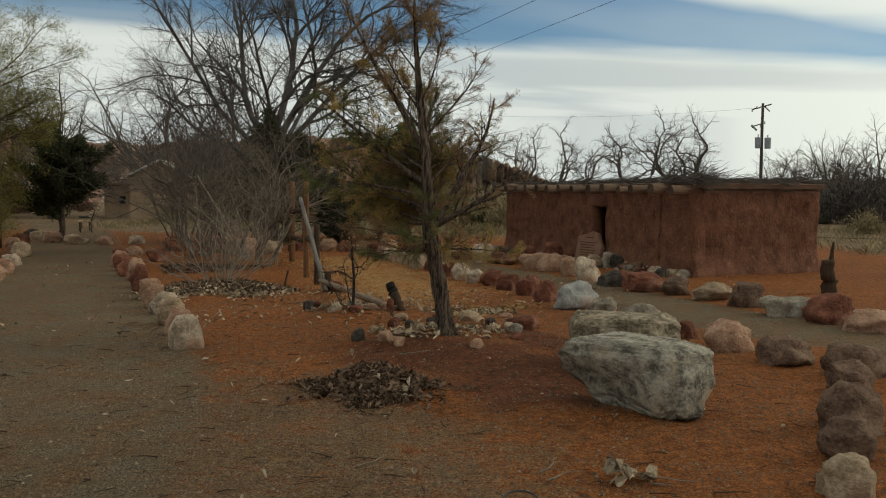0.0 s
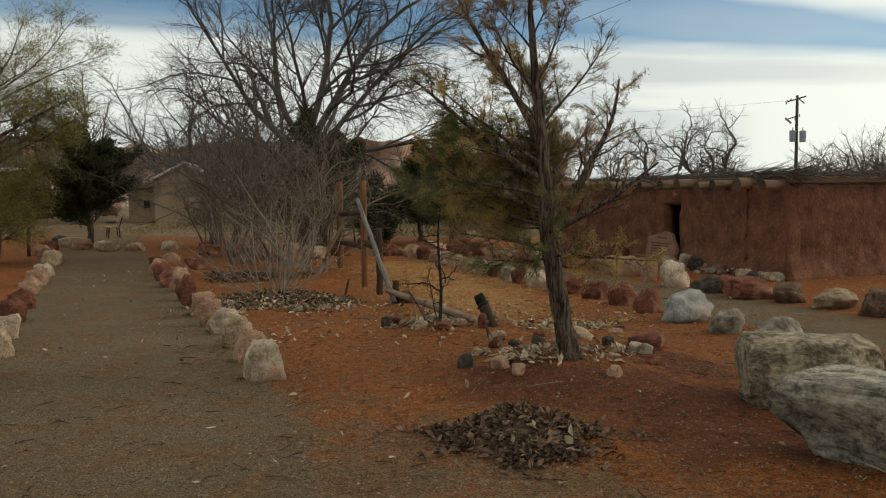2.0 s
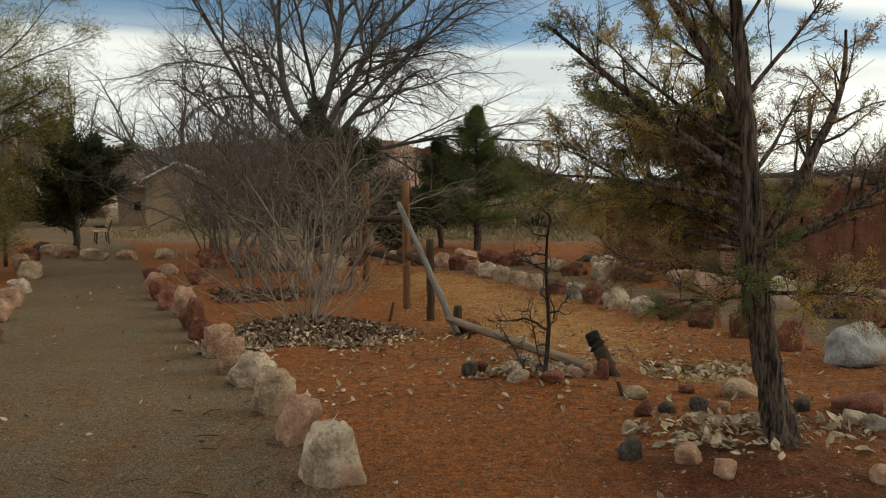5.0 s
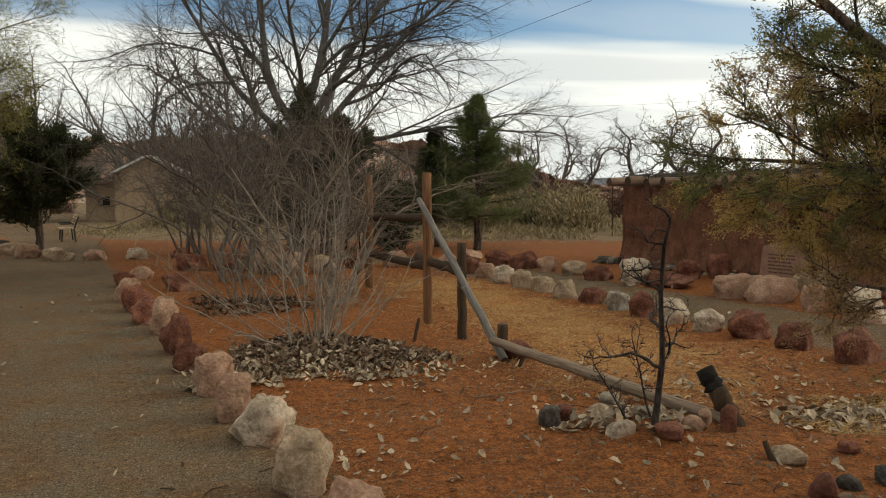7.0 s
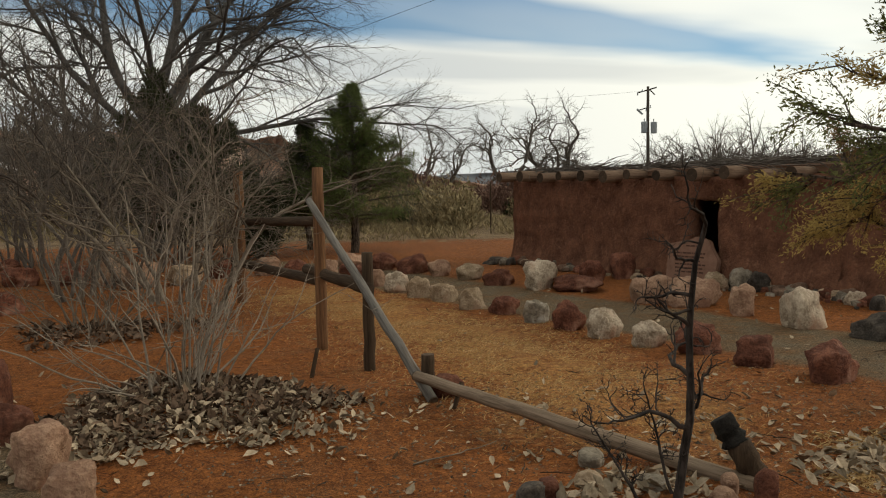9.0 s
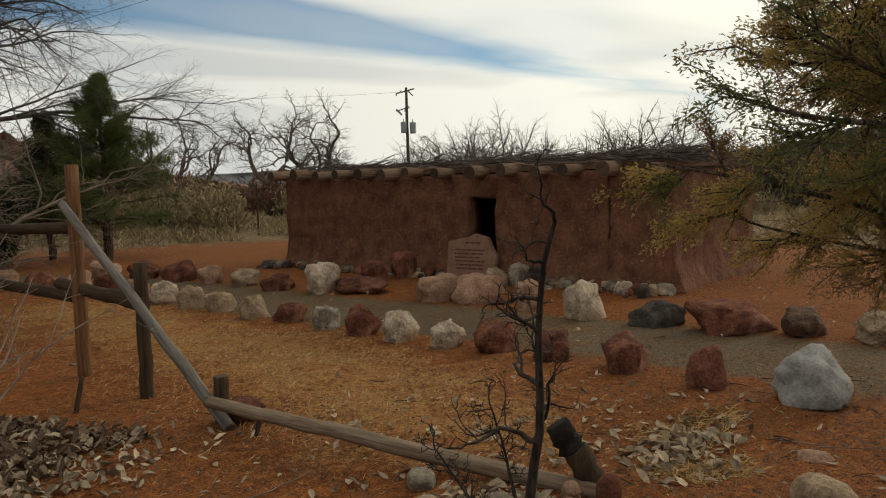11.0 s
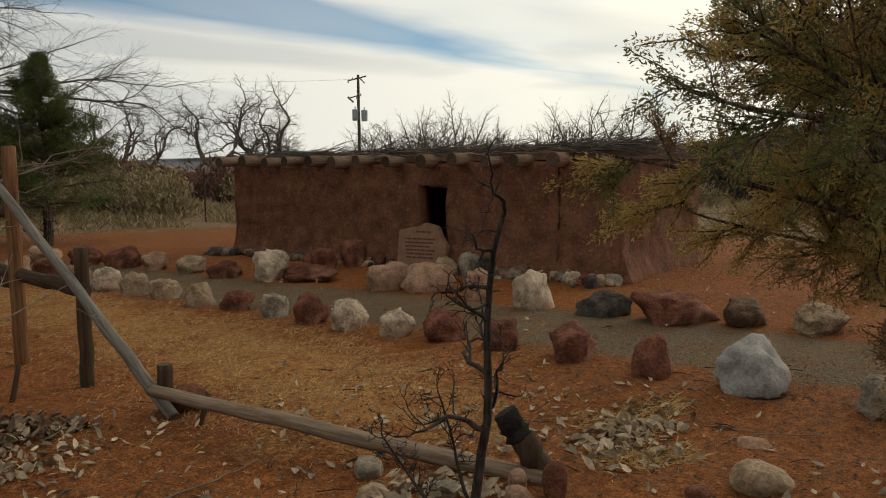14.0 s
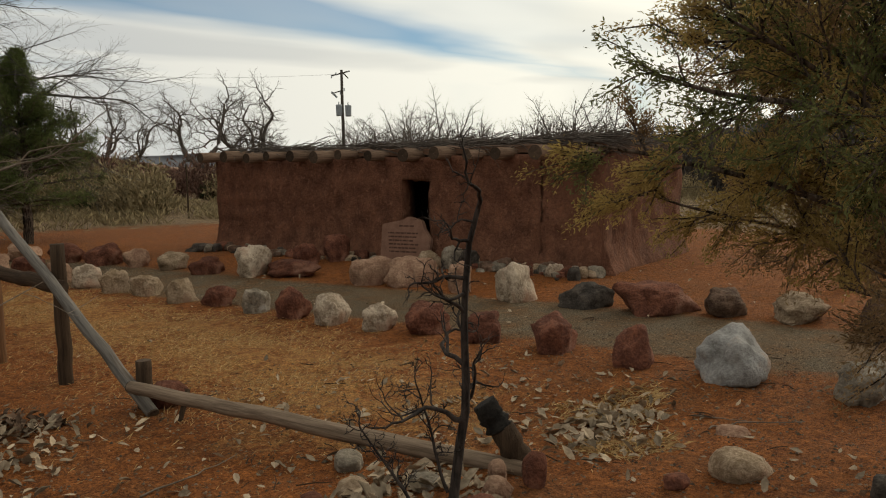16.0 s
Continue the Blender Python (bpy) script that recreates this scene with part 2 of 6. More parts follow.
# rock red lifted paler, with the haze over the mesa mixed into its tones
MESA = material("red mesa rock", (0.25, 0.135, 0.092), (0.40, 0.245, 0.175), 0.12, 10, 0.95, 0.6, 1.4, stretch=(1, 1, 3.5), dist=0.5, spot=(0.36, 0.28, 0.21), spot_at=(0.5, 0.66))
# bluish grey is distance haze put into the hill colour
HILLHAZE = material("far hill in haze tones", (0.10, 0.105, 0.115), (0.17, 0.17, 0.18), 0.02, 8, 1.0, 0, 0.2)
STUCCO = material("tan stucco", (0.24, 0.165, 0.105), (0.36, 0.26, 0.17), 1.5, 8, 0.95, 0.3, 30)
TIN = material("pale metal roof", (0.42, 0.40, 0.37), (0.6, 0.58, 0.54), 2, 6, 0.6, 0.1, 20)
IRON = material("black iron", (0.012, 0.012, 0.012), (0.035, 0.032, 0.03), 8, 5, 0.6, 0.1, 50)
SLAT = material("bench slat", (0.24, 0.16, 0.09), (0.42, 0.30, 0.18), 8, 6, 0.7, 0.2, 50, vary=0.2, stretch=(0.15, 1, 1))
# near-black that paints the shade inside the house
DARK = material("indoor shade black", (0.006, 0.005, 0.004), (0.012, 0.009, 0.007), 4, 4, 1.0, 0, 30)
POLEWOOD = material("utility pole wood", (0.05, 0.042, 0.036), (0.10, 0.085, 0.07), 3, 6, 0.9, 0.2, 30, stretch=(1, 1, 0.1))
CAN = material("grey painted steel", (0.20, 0.22, 0.235), (0.30, 0.32, 0.335), 3, 5, 0.5, 0.0, 30)
WIRE = material("wire", (0.03, 0.03, 0.03), (0.06, 0.06, 0.06), 3, 2, 0.6, 0.0, 20)
WHITEP = material("white paint", (0.62, 0.62, 0.62), (0.8, 0.8, 0.8), 2, 4, 0.5, 0, 20)
GLASS = material("dark window glass", (0.01, 0.012, 0.014), (0.02, 0.022, 0.025), 2, 2, 0.1, 0, 20)
INK = material("engraved letters", (0.06, 0.03, 0.02), (0.10, 0.05, 0.035), 20, 3, 0.9, 0, 60)
SIGNSTONE = material("red slab stone", (0.15, 0.08, 0.055), (0.25, 0.14, 0.098), 6, 9, 0.9, 0.6, 60)
GRIT = material("grit", (0.07, 0.048, 0.032), (0.20, 0.148, 0.102), 9, 4, 0.95, 0, 40, island=0.55)


def ground_material():
    m = bpy.data.materials.new("red earth with gravel and straw")
    m.use_nodes = True
    n, l = m.node_tree.nodes, m.node_tree.links
    b = n["Principled BSDF"]
    b.inputs["Roughness"].default_value = 0.96
    b.inputs["Specular IOR Level"].default_value = 0.15
    coord = n.new("ShaderNodeTexCoord")

    def noise_at(s, d=8, r=0.62):
        t = n.new("ShaderNodeTexNoise")
        t.inputs["Scale"].default_value, t.inputs["Detail"].default_value, t.inputs["Roughness"].default_value = s, d, r
        l.new(coord.outputs["Object"], t.inputs["Vector"])
        return t.outputs["Fac"]

    def span(v, a, c, lo=0.0, hi=1.0):
        r = n.new("ShaderNodeMapRange")
        for k, x in (("From Min", a), ("From Max", c), ("To Min", lo), ("To Max", hi)):
            r.inputs[k].default_value = x
        l.new(v, r.inputs["Value"])
        return r.outputs[0]

    def mix(f, a, c):
        x = n.new("ShaderNodeMix")
        x.data_type = "RGBA"
        l.new(f, x.inputs["Factor"])
        for i, v in ((6, a), (7, c)):
            if isinstance(v, tuple):
                x.inputs[i].default_value = (*v, 1)
            else:
                l.new(v, x.inputs[i])
        return x.outputs[2]

    def math2(op, a, c):
        x = n.new("ShaderNodeMath")
        x.operation = op
        for i, v in ((0, a), (1, c)):
            if isinstance(v, float):
                x.inputs[i].default_value = v
            else:
                l.new(v, x.inputs[i])
        return x.outputs[0]

    mid, fine, grain, wide = noise_at(2.3), noise_at(11, 8, 0.7), noise_at(70, 6, 0.75), noise_at(0.35, 6)
    mask = n.new("ShaderNodeVertexColor")
    mask.layer_name = "cover"
    sep = n.new("ShaderNodeSeparateColor")
    l.new(mask.outputs["Color"], sep.inputs[0])
    soil = mix(span(fine, 0.36, 0.64), (0.150, 0.047, 0.012), (0.315, 0.110, 0.028))
    soil = mix(span(mid, 0.50, 0.80), soil, (0.20, 0.085, 0.032))
    gravel = mix(span(grain, 0.36, 0.66), (0.055, 0.040, 0.025), (0.250, 0.187, 0.115))
    gravel = mix(span(mid, 0.40, 0.66), gravel, mix(span(fine, 0.36, 0.64), (0.10, 0.052, 0.022), (0.215, 0.118, 0.052)))
    straw = mix(span(fine, 0.3, 0.7), (0.25, 0.097, 0.030), (0.41, 0.215, 0.070))
    brush = mix(span(mid, 0.35, 0.7), (0.13, 0.082, 0.045), (0.26, 0.18, 0.10))
    edge = math2("MULTIPLY", math2("SUBTRACT", math2("ADD", mid, math2("MULTIPLY", fine, 0.7)), 0.85), 0.9)

    def cover(ch):
        return span(math2("ADD", sep.outputs[ch], edge), 0.38, 0.62)

    soil = mix(span(math2("ADD", mask.outputs["Alpha"], edge), 0.35, 0.70), soil, mix(span(fine, 0.36, 0.64), (0.075, 0.024, 0.010), (0.165, 0.056, 0.020)))
    col = mix(cover("Green"), soil, straw)
    col = mix(cover("Blue"), col, brush)
    col = mix(cover("Red"), col, gravel)
    tint = mix(span(wide, 0.35, 0.7), (0.80, 0.80, 0.80), (1.08, 1.05, 1.02))
    speck = noise_at(62, 4, 0.85)
    clod = noise_at(24, 5, 0.7)
    tone = math2("MULTIPLY", span(speck, 0.38, 0.62, 0.38, 1.5), span(clod, 0.34, 0.66, 0.66, 1.22))
    x = n.new("ShaderNodeMix")
    x.data_type, x.blend_type = "RGBA", "MULTIPLY"
    x.inputs["Factor"].default_value = 1.0
    l.new(col, x.inputs[6])
    l.new(tint, x.inputs[7])
    y = n.new("ShaderNodeVectorMath")
    y.operation = "SCALE"
    l.new(x.outputs[2], y.inputs[0])
    l.new(tone, y.inputs["Scale"])
    l.new(y.outputs[0], b.inputs["Base Color"])
    bp = n.new("ShaderNodeBump")
    bp.inputs["Strength"].default_value, bp.inputs["Distance"].default_value = 0.9, 0.035
    l.new(math2("ADD", math2("MULTIPLY", grain, 0.5), math2("ADD", fine, math2("MULTIPLY", clod, 0.6))), bp.inputs["Height"])
    l.new(bp.outputs[0], b.inputs["Normal"])
    return m


def foliage(name, low, high, through_light=0.35, clump=5.0):
    """Small leaves that let some light through, each of its own tone."""
    m = bpy.data.materials.new(name)
    m.use_nodes = True
    n, l = m.node_tree.nodes, m.node_tree.links
    n.remove(n["Principled BSDF"])
    g, mix = n.new("ShaderNodeNewGeometry"), n.new("ShaderNodeMix")
    mix.data_type = "RGBA"
    mix.inputs[6].default_value, mix.inputs[7].default_value = (*low, 1), (*high, 1)
    # tone by the blade and by the clump
    tc, tx = n.new("ShaderNodeTexCoord"), n.new("ShaderNodeTexNoise")
    tx.inputs["Scale"].default_value, tx.inputs["Detail"].default_value = clump, 3
    l.new(tc.outputs["Object"], tx.inputs["Vector"])
    rg = n.new("ShaderNodeMapRange")
    rg.inputs["From Min"].default_value, rg.inputs["From Max"].default_value = 0.33, 0.67
    l.new(tx.outputs["Fac"], rg.inputs["Value"])
    av = n.new("ShaderNodeMath")
    av.operation = "MULTIPLY_ADD"
    l.new(g.outputs["Random Per Island"], av.inputs[0])
    av.inputs[1].default_value = 0.4
    half = n.new("ShaderNodeMath")
    half.operation = "MULTIPLY"
    l.new(rg.outputs[0], half.inputs[0])
    half.inputs[1].default_value = 0.6
    l.new(half.outputs[0], av.inputs[2])
    l.new(av.outputs[0], mix.inputs["Factor"])
    a, b, c = n.new("ShaderNodeBsdfDiffuse"), n.new("ShaderNodeBsdfTranslucent"), n.new("ShaderNodeMixShader")
    c.inputs[0].default_value = through_light
    for x in (a, b):
        l.new(mix.outputs[2], x.inputs["Color"])
    l.new(a.outputs[0], c.inputs[1])
    l.new(b.outputs[0], c.inputs[2])
    l.new(c.outputs[0], n["Material Output"].inputs["Surface"])
    return m


GREEN = foliage("juniper green", (0.058, 0.07, 0.028), (0.23, 0.23, 0.09), 0.5)
OCHRE = foliage("dying juniper spray", (0.19, 0.13, 0.045), (0.55, 0.40, 0.145), 0.5)
RUST = foliage("rust brown spray", (0.14, 0.088, 0.046), (0.40, 0.265, 0.135), 0.5)
PINEG = foliage("pine green", (0.05, 0.075, 0.025), (0.19, 0.215, 0.08), 0.35)
DARKG = foliage("dark cypress green", (0.02, 0.027, 0.014), (0.095, 0.10, 0.052), 0.3)
SALT = foliage("tamarisk yellow green", (0.17, 0.17, 0.06), (0.38, 0.35, 0.14), 0.45)
OLIVE = foliage("golden olive sprays", (0.09, 0.08, 0.022), (0.28, 0.22, 0.06))
EARTH = ground_material()

# ---- building helpers ----
def part(name, me, material=None, parent=None, label="", at=None):
    """Links a mesh (or a bmesh with its material) as one object under a thing or a part."""
    if isinstance(me, bmesh.types.BMesh):
        bm, me = me, bpy.data.meshes.new(name)
        bm.to_mesh(me)
        bm.free()
        me.materials.append(material)
    ob = new(name, me)
    ob.parent = parent
    if at is not None:
        ob.matrix_basis = at
    if label:
        ob["label"] = label
    return ob


def thing(name, label, category, at=None, group="", kind=""):
    ob = new(name)
    ob.empty_display_size = 0.1
    if at is not None:
        ob.matrix_basis = at
    return tagged(ob, label, category, group, kind)


def tube_arrays(lines, sides):
    """Vertices and faces of round limbs. Each line is (points, radii)."""
    groups = {}
    for pts, rad in lines:
        groups.setdefault(len(pts), []).append((pts, rad))
    V, F, base = [], [], 0
    for n, some in groups.items():
        P = np.array([s[0] for s in some], float)
        R = np.array([s[1] for s in some], float)
        T = np.gradient(P, axis=1)
        T /= np.linalg.norm(T, axis=2, keepdims=True) + 1e-9
        ref = np.where(np.abs(T[..., 2:3]) < 0.9, np.array([0, 0, 1.0]), np.array([1.0, 0, 0]))
        A = np.cross(T, ref)
        A /= np.linalg.norm(A, axis=2, keepdims=True) + 1e-9
        B = np.cross(T, A)
        ang = np.arange(sides) * 2 * math.pi / sides
        ring = A[:, :, None, :] * np.cos(ang)[:, None] + B[:, :, None, :] * np.sin(ang)[:, None]
        verts = P[:, :, None, :] + ring * R[:, :, None, None]
        m = len(some)
        V.append(verts.reshape(-1, 3))
        i = np.arange(m)[:, None, None] * n * sides + np.arange(n - 1)[:, None] * sides + np.arange(sides)
        j = np.arange(m)[:, None, None] * n * sides + np.arange(n - 1)[:, None] * sides + (np.arange(sides) + 1) % sides
        F.append(np.stack([i, j, j + sides, i + sides], -1).reshape(-1, 4) + base)
        base += m * n * sides
    return np.concatenate(V), np.concatenate(F)


def raw_mesh(name, V, F, mat, smooth=True):
    """A mesh from arrays of vertices and of faces with equal corners."""
    me = bpy.data.meshes.new(name)
    k = F.shape[1]
    me.vertices.add(len(V))
    me.vertices.foreach_set("co", np.ascontiguousarray(V, np.float32).ravel())
    me.loops.add(F.size)
    me.loops.foreach_set("vertex_index", np.ascontiguousarray(F, np.int32).ravel())
    me.polygons.add(len(F))
    me.polygons.foreach_set("loop_start", np.arange(0, F.size, k, dtype=np.int32))
    me.polygons.foreach_set("use_smooth", np.full(len(F), smooth))
    me.materials.append(mat)
    me.update(calc_edges=True)
    me.validate()
    return me


def tubes(name, lines, sides, mat):
    return raw_mesh(name, *tube_arrays(lines, sides), mat)


def unit(v):
    return v / (np.linalg.norm(v) + 1e-9)


def bend_line(rng, p, d, length, r0, r1, n, wobble, lift):
    """A wandering limb: points, radii, directions."""
    P, D = [p], [d]
    for i in range(n):
        d = unit(d + rng.normal(0, wobble, 3) + np.array([0, 0, lift]))
        p = p + d * length / n
        P.append(p)
        D.append(d)
    return np.array(P), np.linspace(r0, r1, n + 1), np.array(D)


def side_way(rng, d, angle):
    """A direction that leaves d by that angle, to a random side."""
    s = unit(np.cross(d, rng.normal(0, 1, 3)))
    return unit(d * math.cos(angle) + s * math.sin(angle))


def grow(rng, p, d, length, r, plan, level=0, thick=None, thin=None, tips=None):
    """Limbs by a plan of levels: (children, length ratio, angle, wobble, lift, points, first child at)."""
    kids, ratio, angle, wobble, lift, n, first = plan[level]
    last = level == len(plan) - 1
    P, R, D = bend_line(rng, p, d, length, r, r * (0.25 if last else 0.42), n, wobble, lift)
    (thin if level >= 3 else thick).append((P, R))
    if last:
        tips.append((P[-1], D[-1], P[len(P) // 2]))
        return
    for k in range(kids):
        f = first + (1 - first) * (k + rng.uniform(0.1, 0.9)) / kids
        i = min(int(f * n), n - 1)
        q = P[i] + (P[i + 1] - P[i]) * (f * n - i)
        grow(rng, q, side_way(rng, D[i], angle * rng.uniform(0.7, 1.3)), length * ratio * rng.uniform(0.7, 1.2) * (1.15 - 0.35 * f), max(R[i] * rng.uniform(0.45, 0.7), 0.003), plan, level + 1, thick, thin, tips)
    if level < len(plan) - 1:
        grow(rng, P[-1], D[-1], length * ratio * 0.9, R[-1], plan, level + 1, thick, thin, tips)


def bare_tree(name, label, at, seed, stems, length, r, plan, bark, twig, category="tree", group="", sides=6):
    """A leafless tree. stems: directions of the limbs that leave the ground or the fork."""
    rng = np.random.default_rng(seed)
    thick, thin, tips = [], [], []
    for (p, d, f) in stems:
        grow(rng, np.array(p, float), unit(np.array(d, float)), length * f, r * f, plan, 0, thick, thin, tips)
    ob = thing(name, label, category, pose(*at), group)
    part("trunk", tubes("trunk", thick, sides, bark), parent=ob)
    if thin:
        part("crown", tubes("crown", thin, 3, twig), parent=ob)
    return ob, tips


def sprays(rng, points, ways, count, size, spread, narrow, mat, name, droop=0.0):
    """Small pointed sprigs round points: each one a folded blade."""
    k = len(points)
    P = np.repeat(np.asarray(points), count, 0) + rng.normal(0, spread, (k * count, 3))
    D = np.repeat(np.asarray(ways), count, 0) + rng.normal(0, 0.6, (k * count, 3)) + np.array([0, 0, -droop])
    D /= np.linalg.norm(D, axis=1, keepdims=True)
    S = np.cross(D, rng.normal(0, 1, D.shape))
    S /= np.linalg.norm(S, axis=1, keepdims=True)
    N = np.cross(D, S)
    L = size * rng.uniform(0.5, 1.5, (len(P), 1))
    W = L * narrow
    V = np.stack([P, P + D * L * 0.55 + S * W + N * W * 0.6, P + D * L, P + D * L * 0.45 - S * W + N * W * 0.6], 1).reshape(-1, 3)
    i = np.arange(len(P))[:, None] * 4
    F = np.concatenate([i + np.array([0, 1, 2]), i + np.array([0, 2, 3])])
    return raw_mesh(name, V, F, mat, False)


def leaves(rng, P, size, mat, name, flat=0.35, lift=0.0):
    """Dry curled pointed leaves lying about at the points."""
    k = len(P)
    a = rng.uniform(0, 2 * math.pi, k)
    D = np.stack([np.cos(a), np.sin(a), rng.normal(lift, flat, k)], 1)
    D /= np.linalg.norm(D, axis=1, keepdims=True)
    S = np.cross(D, np.stack([rng.normal(0, flat, k), rng.normal(0, flat, k), np.ones(k)], 1))
    S /= np.linalg.norm(S, axis=1, keepdims=True)
    N = np.cross(S, D)
    L = (size * rng.uniform(0.5, 1.6, (k, 1)))
    W = L * rng.uniform(0.16, 0.34, (k, 1))
    C, B = L * rng.uniform(-0.1, 0.28, (k, 1)), L * rng.uniform(-0.15, 0.3, (k, 1))
    V = np.stack([P, P + D * L * 0.22 + S * W * 0.8 + N * C * 0.8, P + D * L * 0.55 + S * W + N * (C + B), P + D * L + N * B * 2, P + D * L * 0.60 - S * W * 0.9 + N * (C + B), P + D * L * 0.25 - S * W * 0.75 + N * C * 0.8, P + D * L * 0.3 + N * B * 0.3, P + D * L * 0.62 + N * B], 1)
    low = V[:, :, 2].min(1)
    V[:, :, 2] += np.maximum(0, P[:, 2] + 0.003 - low)[:, None]
    i = np.arange(k)[:, None] * 8
    F = np.concatenate([i + np.array(f) for f in ((0, 1, 6), (1, 2, 7), (1, 7, 6), (2, 3, 7), (3, 4, 7), (4, 5, 6), (4, 6, 7), (5, 0, 6))])
    return raw_mesh(name, V.reshape(-1, 3), F, mat, False)


def blades(rng, P, length, width, tilt, mat, name):
    """Grass blades standing or lying at the points."""
    k = len(P)
    a = rng.uniform(0, 2 * math.pi, k)
    t = np.abs(rng.normal(tilt, 0.3, k))
    D = np.stack([np.cos(a) * np.sin(t), np.sin(a) * np.sin(t), np.abs(np.cos(t)) + 0.04], 1)
    S = np.stack([-np.sin(a), np.cos(a), np.zeros(k)], 1)
    L = length * rng.uniform(0.5, 1.4, (k, 1))
    W = width * rng.uniform(0.6, 1.3, (k, 1))
    bend = np.stack([np.cos(a), np.sin(a), -0.3 * np.ones(k)], 1) * L * 0.25
    V = np.stack([P - S * W, P + S * W, P + D * L * 0.6 + S * W * 0.7, P + D * L + bend], 1).reshape(-1, 3)
    V[:, 2] = np.maximum(V[:, 2], np.repeat(P[:, 2], 4) + 0.004)
    i = np.arange(k)[:, None] * 4
    F = np.concatenate([i + np.array([0, 1, 2]), i + np.array([0, 2, 3])])
    return raw_mesh(name, V, F, mat, False)


def ico(level):
    bm = bmesh.new()
    bmesh.ops.create_icosphere(bm, subdivisions=level, radius=1.0)
    V = np.array([v.co[:] for v in bm.verts])
    F = np.array([[v.index for v in f.verts] for f in bm.faces])
    bm.free()
    return V, F


ICO = {k: ico(k) for k in (1, 2, 3, 4, 5)}


def rock_mesh(seed, w, d, h, mat, cuts=11, rough=0.24, level=3, sink=0.38, lean=0.0, power=0.66, deep=0.62):
    """A worn stone: planes cut from a ball, then roughened; its foot lies a little under the ground."""
    rng = np.random.default_rng(seed)
    V, F = ICO[level]
    V = np.sign(V) * np.abs(V) ** (power * rng.uniform(0.85, 1.35))
    V = V / np.max(np.abs(V))
    for _ in range(cuts):
        nrm = unit(rng.normal(0, 1, 3) * np.array([1, 1, 0.55]))
        c = deep + (max(0.90, deep - 0.12) - deep) * rng.random()
        over = np.maximum(0, V @ nrm - c)
        V = V - over[:, None] * nrm * 0.8
    off = rng.uniform(-50, 50, 3)
    bumps = np.array([noise.fractal(Vector(v * 1.35 + off), 0.8, 2.1, 6) for v in V])
    V = V * (1 + rough * bumps)[:, None]
    lo, hi = V.min(0), V.max(0)
    lo[:2], hi[:2] = np.percentile(V[:, :2], 4, axis=0), np.percentile(V[:, :2], 96, axis=0)
    V = (V - (lo + hi) / 2) / (hi - lo)
    V[:, 0] += lean * V[:, 2]
    V = V * np.array([w, d, h * (1 + sink)])
    V[:, 2] += h * (1 + sink) / 2 - h * sink
    return raw_mesh("stone", V, F, mat)


def box_bm(bm, x0, x1, y0, y1, z0, z1, m=None):
    q = [bm.verts.new(v) for v in ((x0, y0, z0), (x1, y0, z0), (x1, y1, z0), (x0, y1, z0), (x0, y0, z1), (x1, y0, z1), (x1, y1, z1), (x0, y1, z1))]
    if m is not None:
        for v in q:
            v.co = m @ v.co
    for f in ((0, 3, 2, 1), (4, 5, 6, 7), (0, 1, 5, 4), (1, 2, 6, 5), (2, 3, 7, 6), (3, 0, 4, 7)):
        bm.faces.new([q[i] for i in f])
    return bm


def board(x0, x1, y0, y1, z0, z1, mat, bevel=0.006, m=None):
    bm = box_bm(bmesh.new(), x0, x1, y0, y1, z0, z1, m)
    bmesh.ops.bevel(bm, geom=bm.edges[:], offset=bevel, segments=2, affect="EDGES")
    me = bpy.data.meshes.new("board")
    bm.to_mesh(me)
    bm.free()
    me.materials.append(mat)
    return me


def log_mesh(seed, a, b, r0, r1, mat, end=None, sides=14, wobble=0.012, rings=10):
    """A round pole from a to b, with closed, slightly rounded ends."""
    rng = np.random.default_rng(seed)
    a, b = np.array(a, float), np.array(b, float)
    t = np.linspace(0, 1, rings)
    P = a + (b - a) * t[:, None] + rng.normal(0, wobble, (rings, 3)) * np.sin(t * math.pi)[:, None]
    R = r0 + (r1 - r0) * t
    way = unit(b - a)
    P = np.concatenate([[P[0]], [P[0]], P[1:-1], [P[-1]], [P[-1]]])
    R = np.concatenate([[R[0] * 0.02], [R[0] * 0.97], R[1:-1], [R[-1] * 0.97], [R[-1] * 0.02]])
    P[0] -= way * r0 * 0.06
    P[-1] += way * r1 * 0.06
    n = len(P)
    ref = np.array([0, 0, 1.0]) if abs(way[2]) < 0.9 else np.array([1.0, 0, 0])
    A = unit(np.cross(way, ref))
    B = np.cross(way, A)
    ang = np.arange(sides) * 2 * math.pi / sides
    lump = 1 + rng.normal(0, 0.03, (1, sides)) 
    V = P[:, None] + (A * np.cos(ang)[:, None] + B * np.sin(ang)[:, None])[None] * (R[:, None] * lump)[..., None]
    i = np.arange(n - 1)[:, None] * sides + np.arange(sides)
    j = np.arange(n - 1)[:, None] * sides + (np.arange(sides) + 1) % sides
    F = np.stack([i, j, j + sides, i + sides], -1).reshape(-1, 4)
    me = raw_mesh("log", V.reshape(-1, 3), F, mat)
    if end:
        me.materials.append(end)
        idx = np.zeros(len(F), np.int32)
        idx[:sides] = 1
        idx[-sides:] = 1
        me.polygons.foreach_set("material_index", idx)
        me.polygons.foreach_set("use_smooth", idx == 0)
    return me


def pole_between(seed, a, b, r0, r1, mat, end=None, sides=14, wobble=0.006, rings=14):
    """A log mesh along its own z, and the pose that lays it from a to b."""
    a, b = Vector(a), Vector(b)
    me = log_mesh(seed, (0, 0, 0), (0, 0, (b - a).length), r0, r1, mat, end, sides, wobble, rings)
    return me, Matrix.Translation(a) @ (b - a).to_track_quat("Z", "Y").to_matrix().to_4x4()

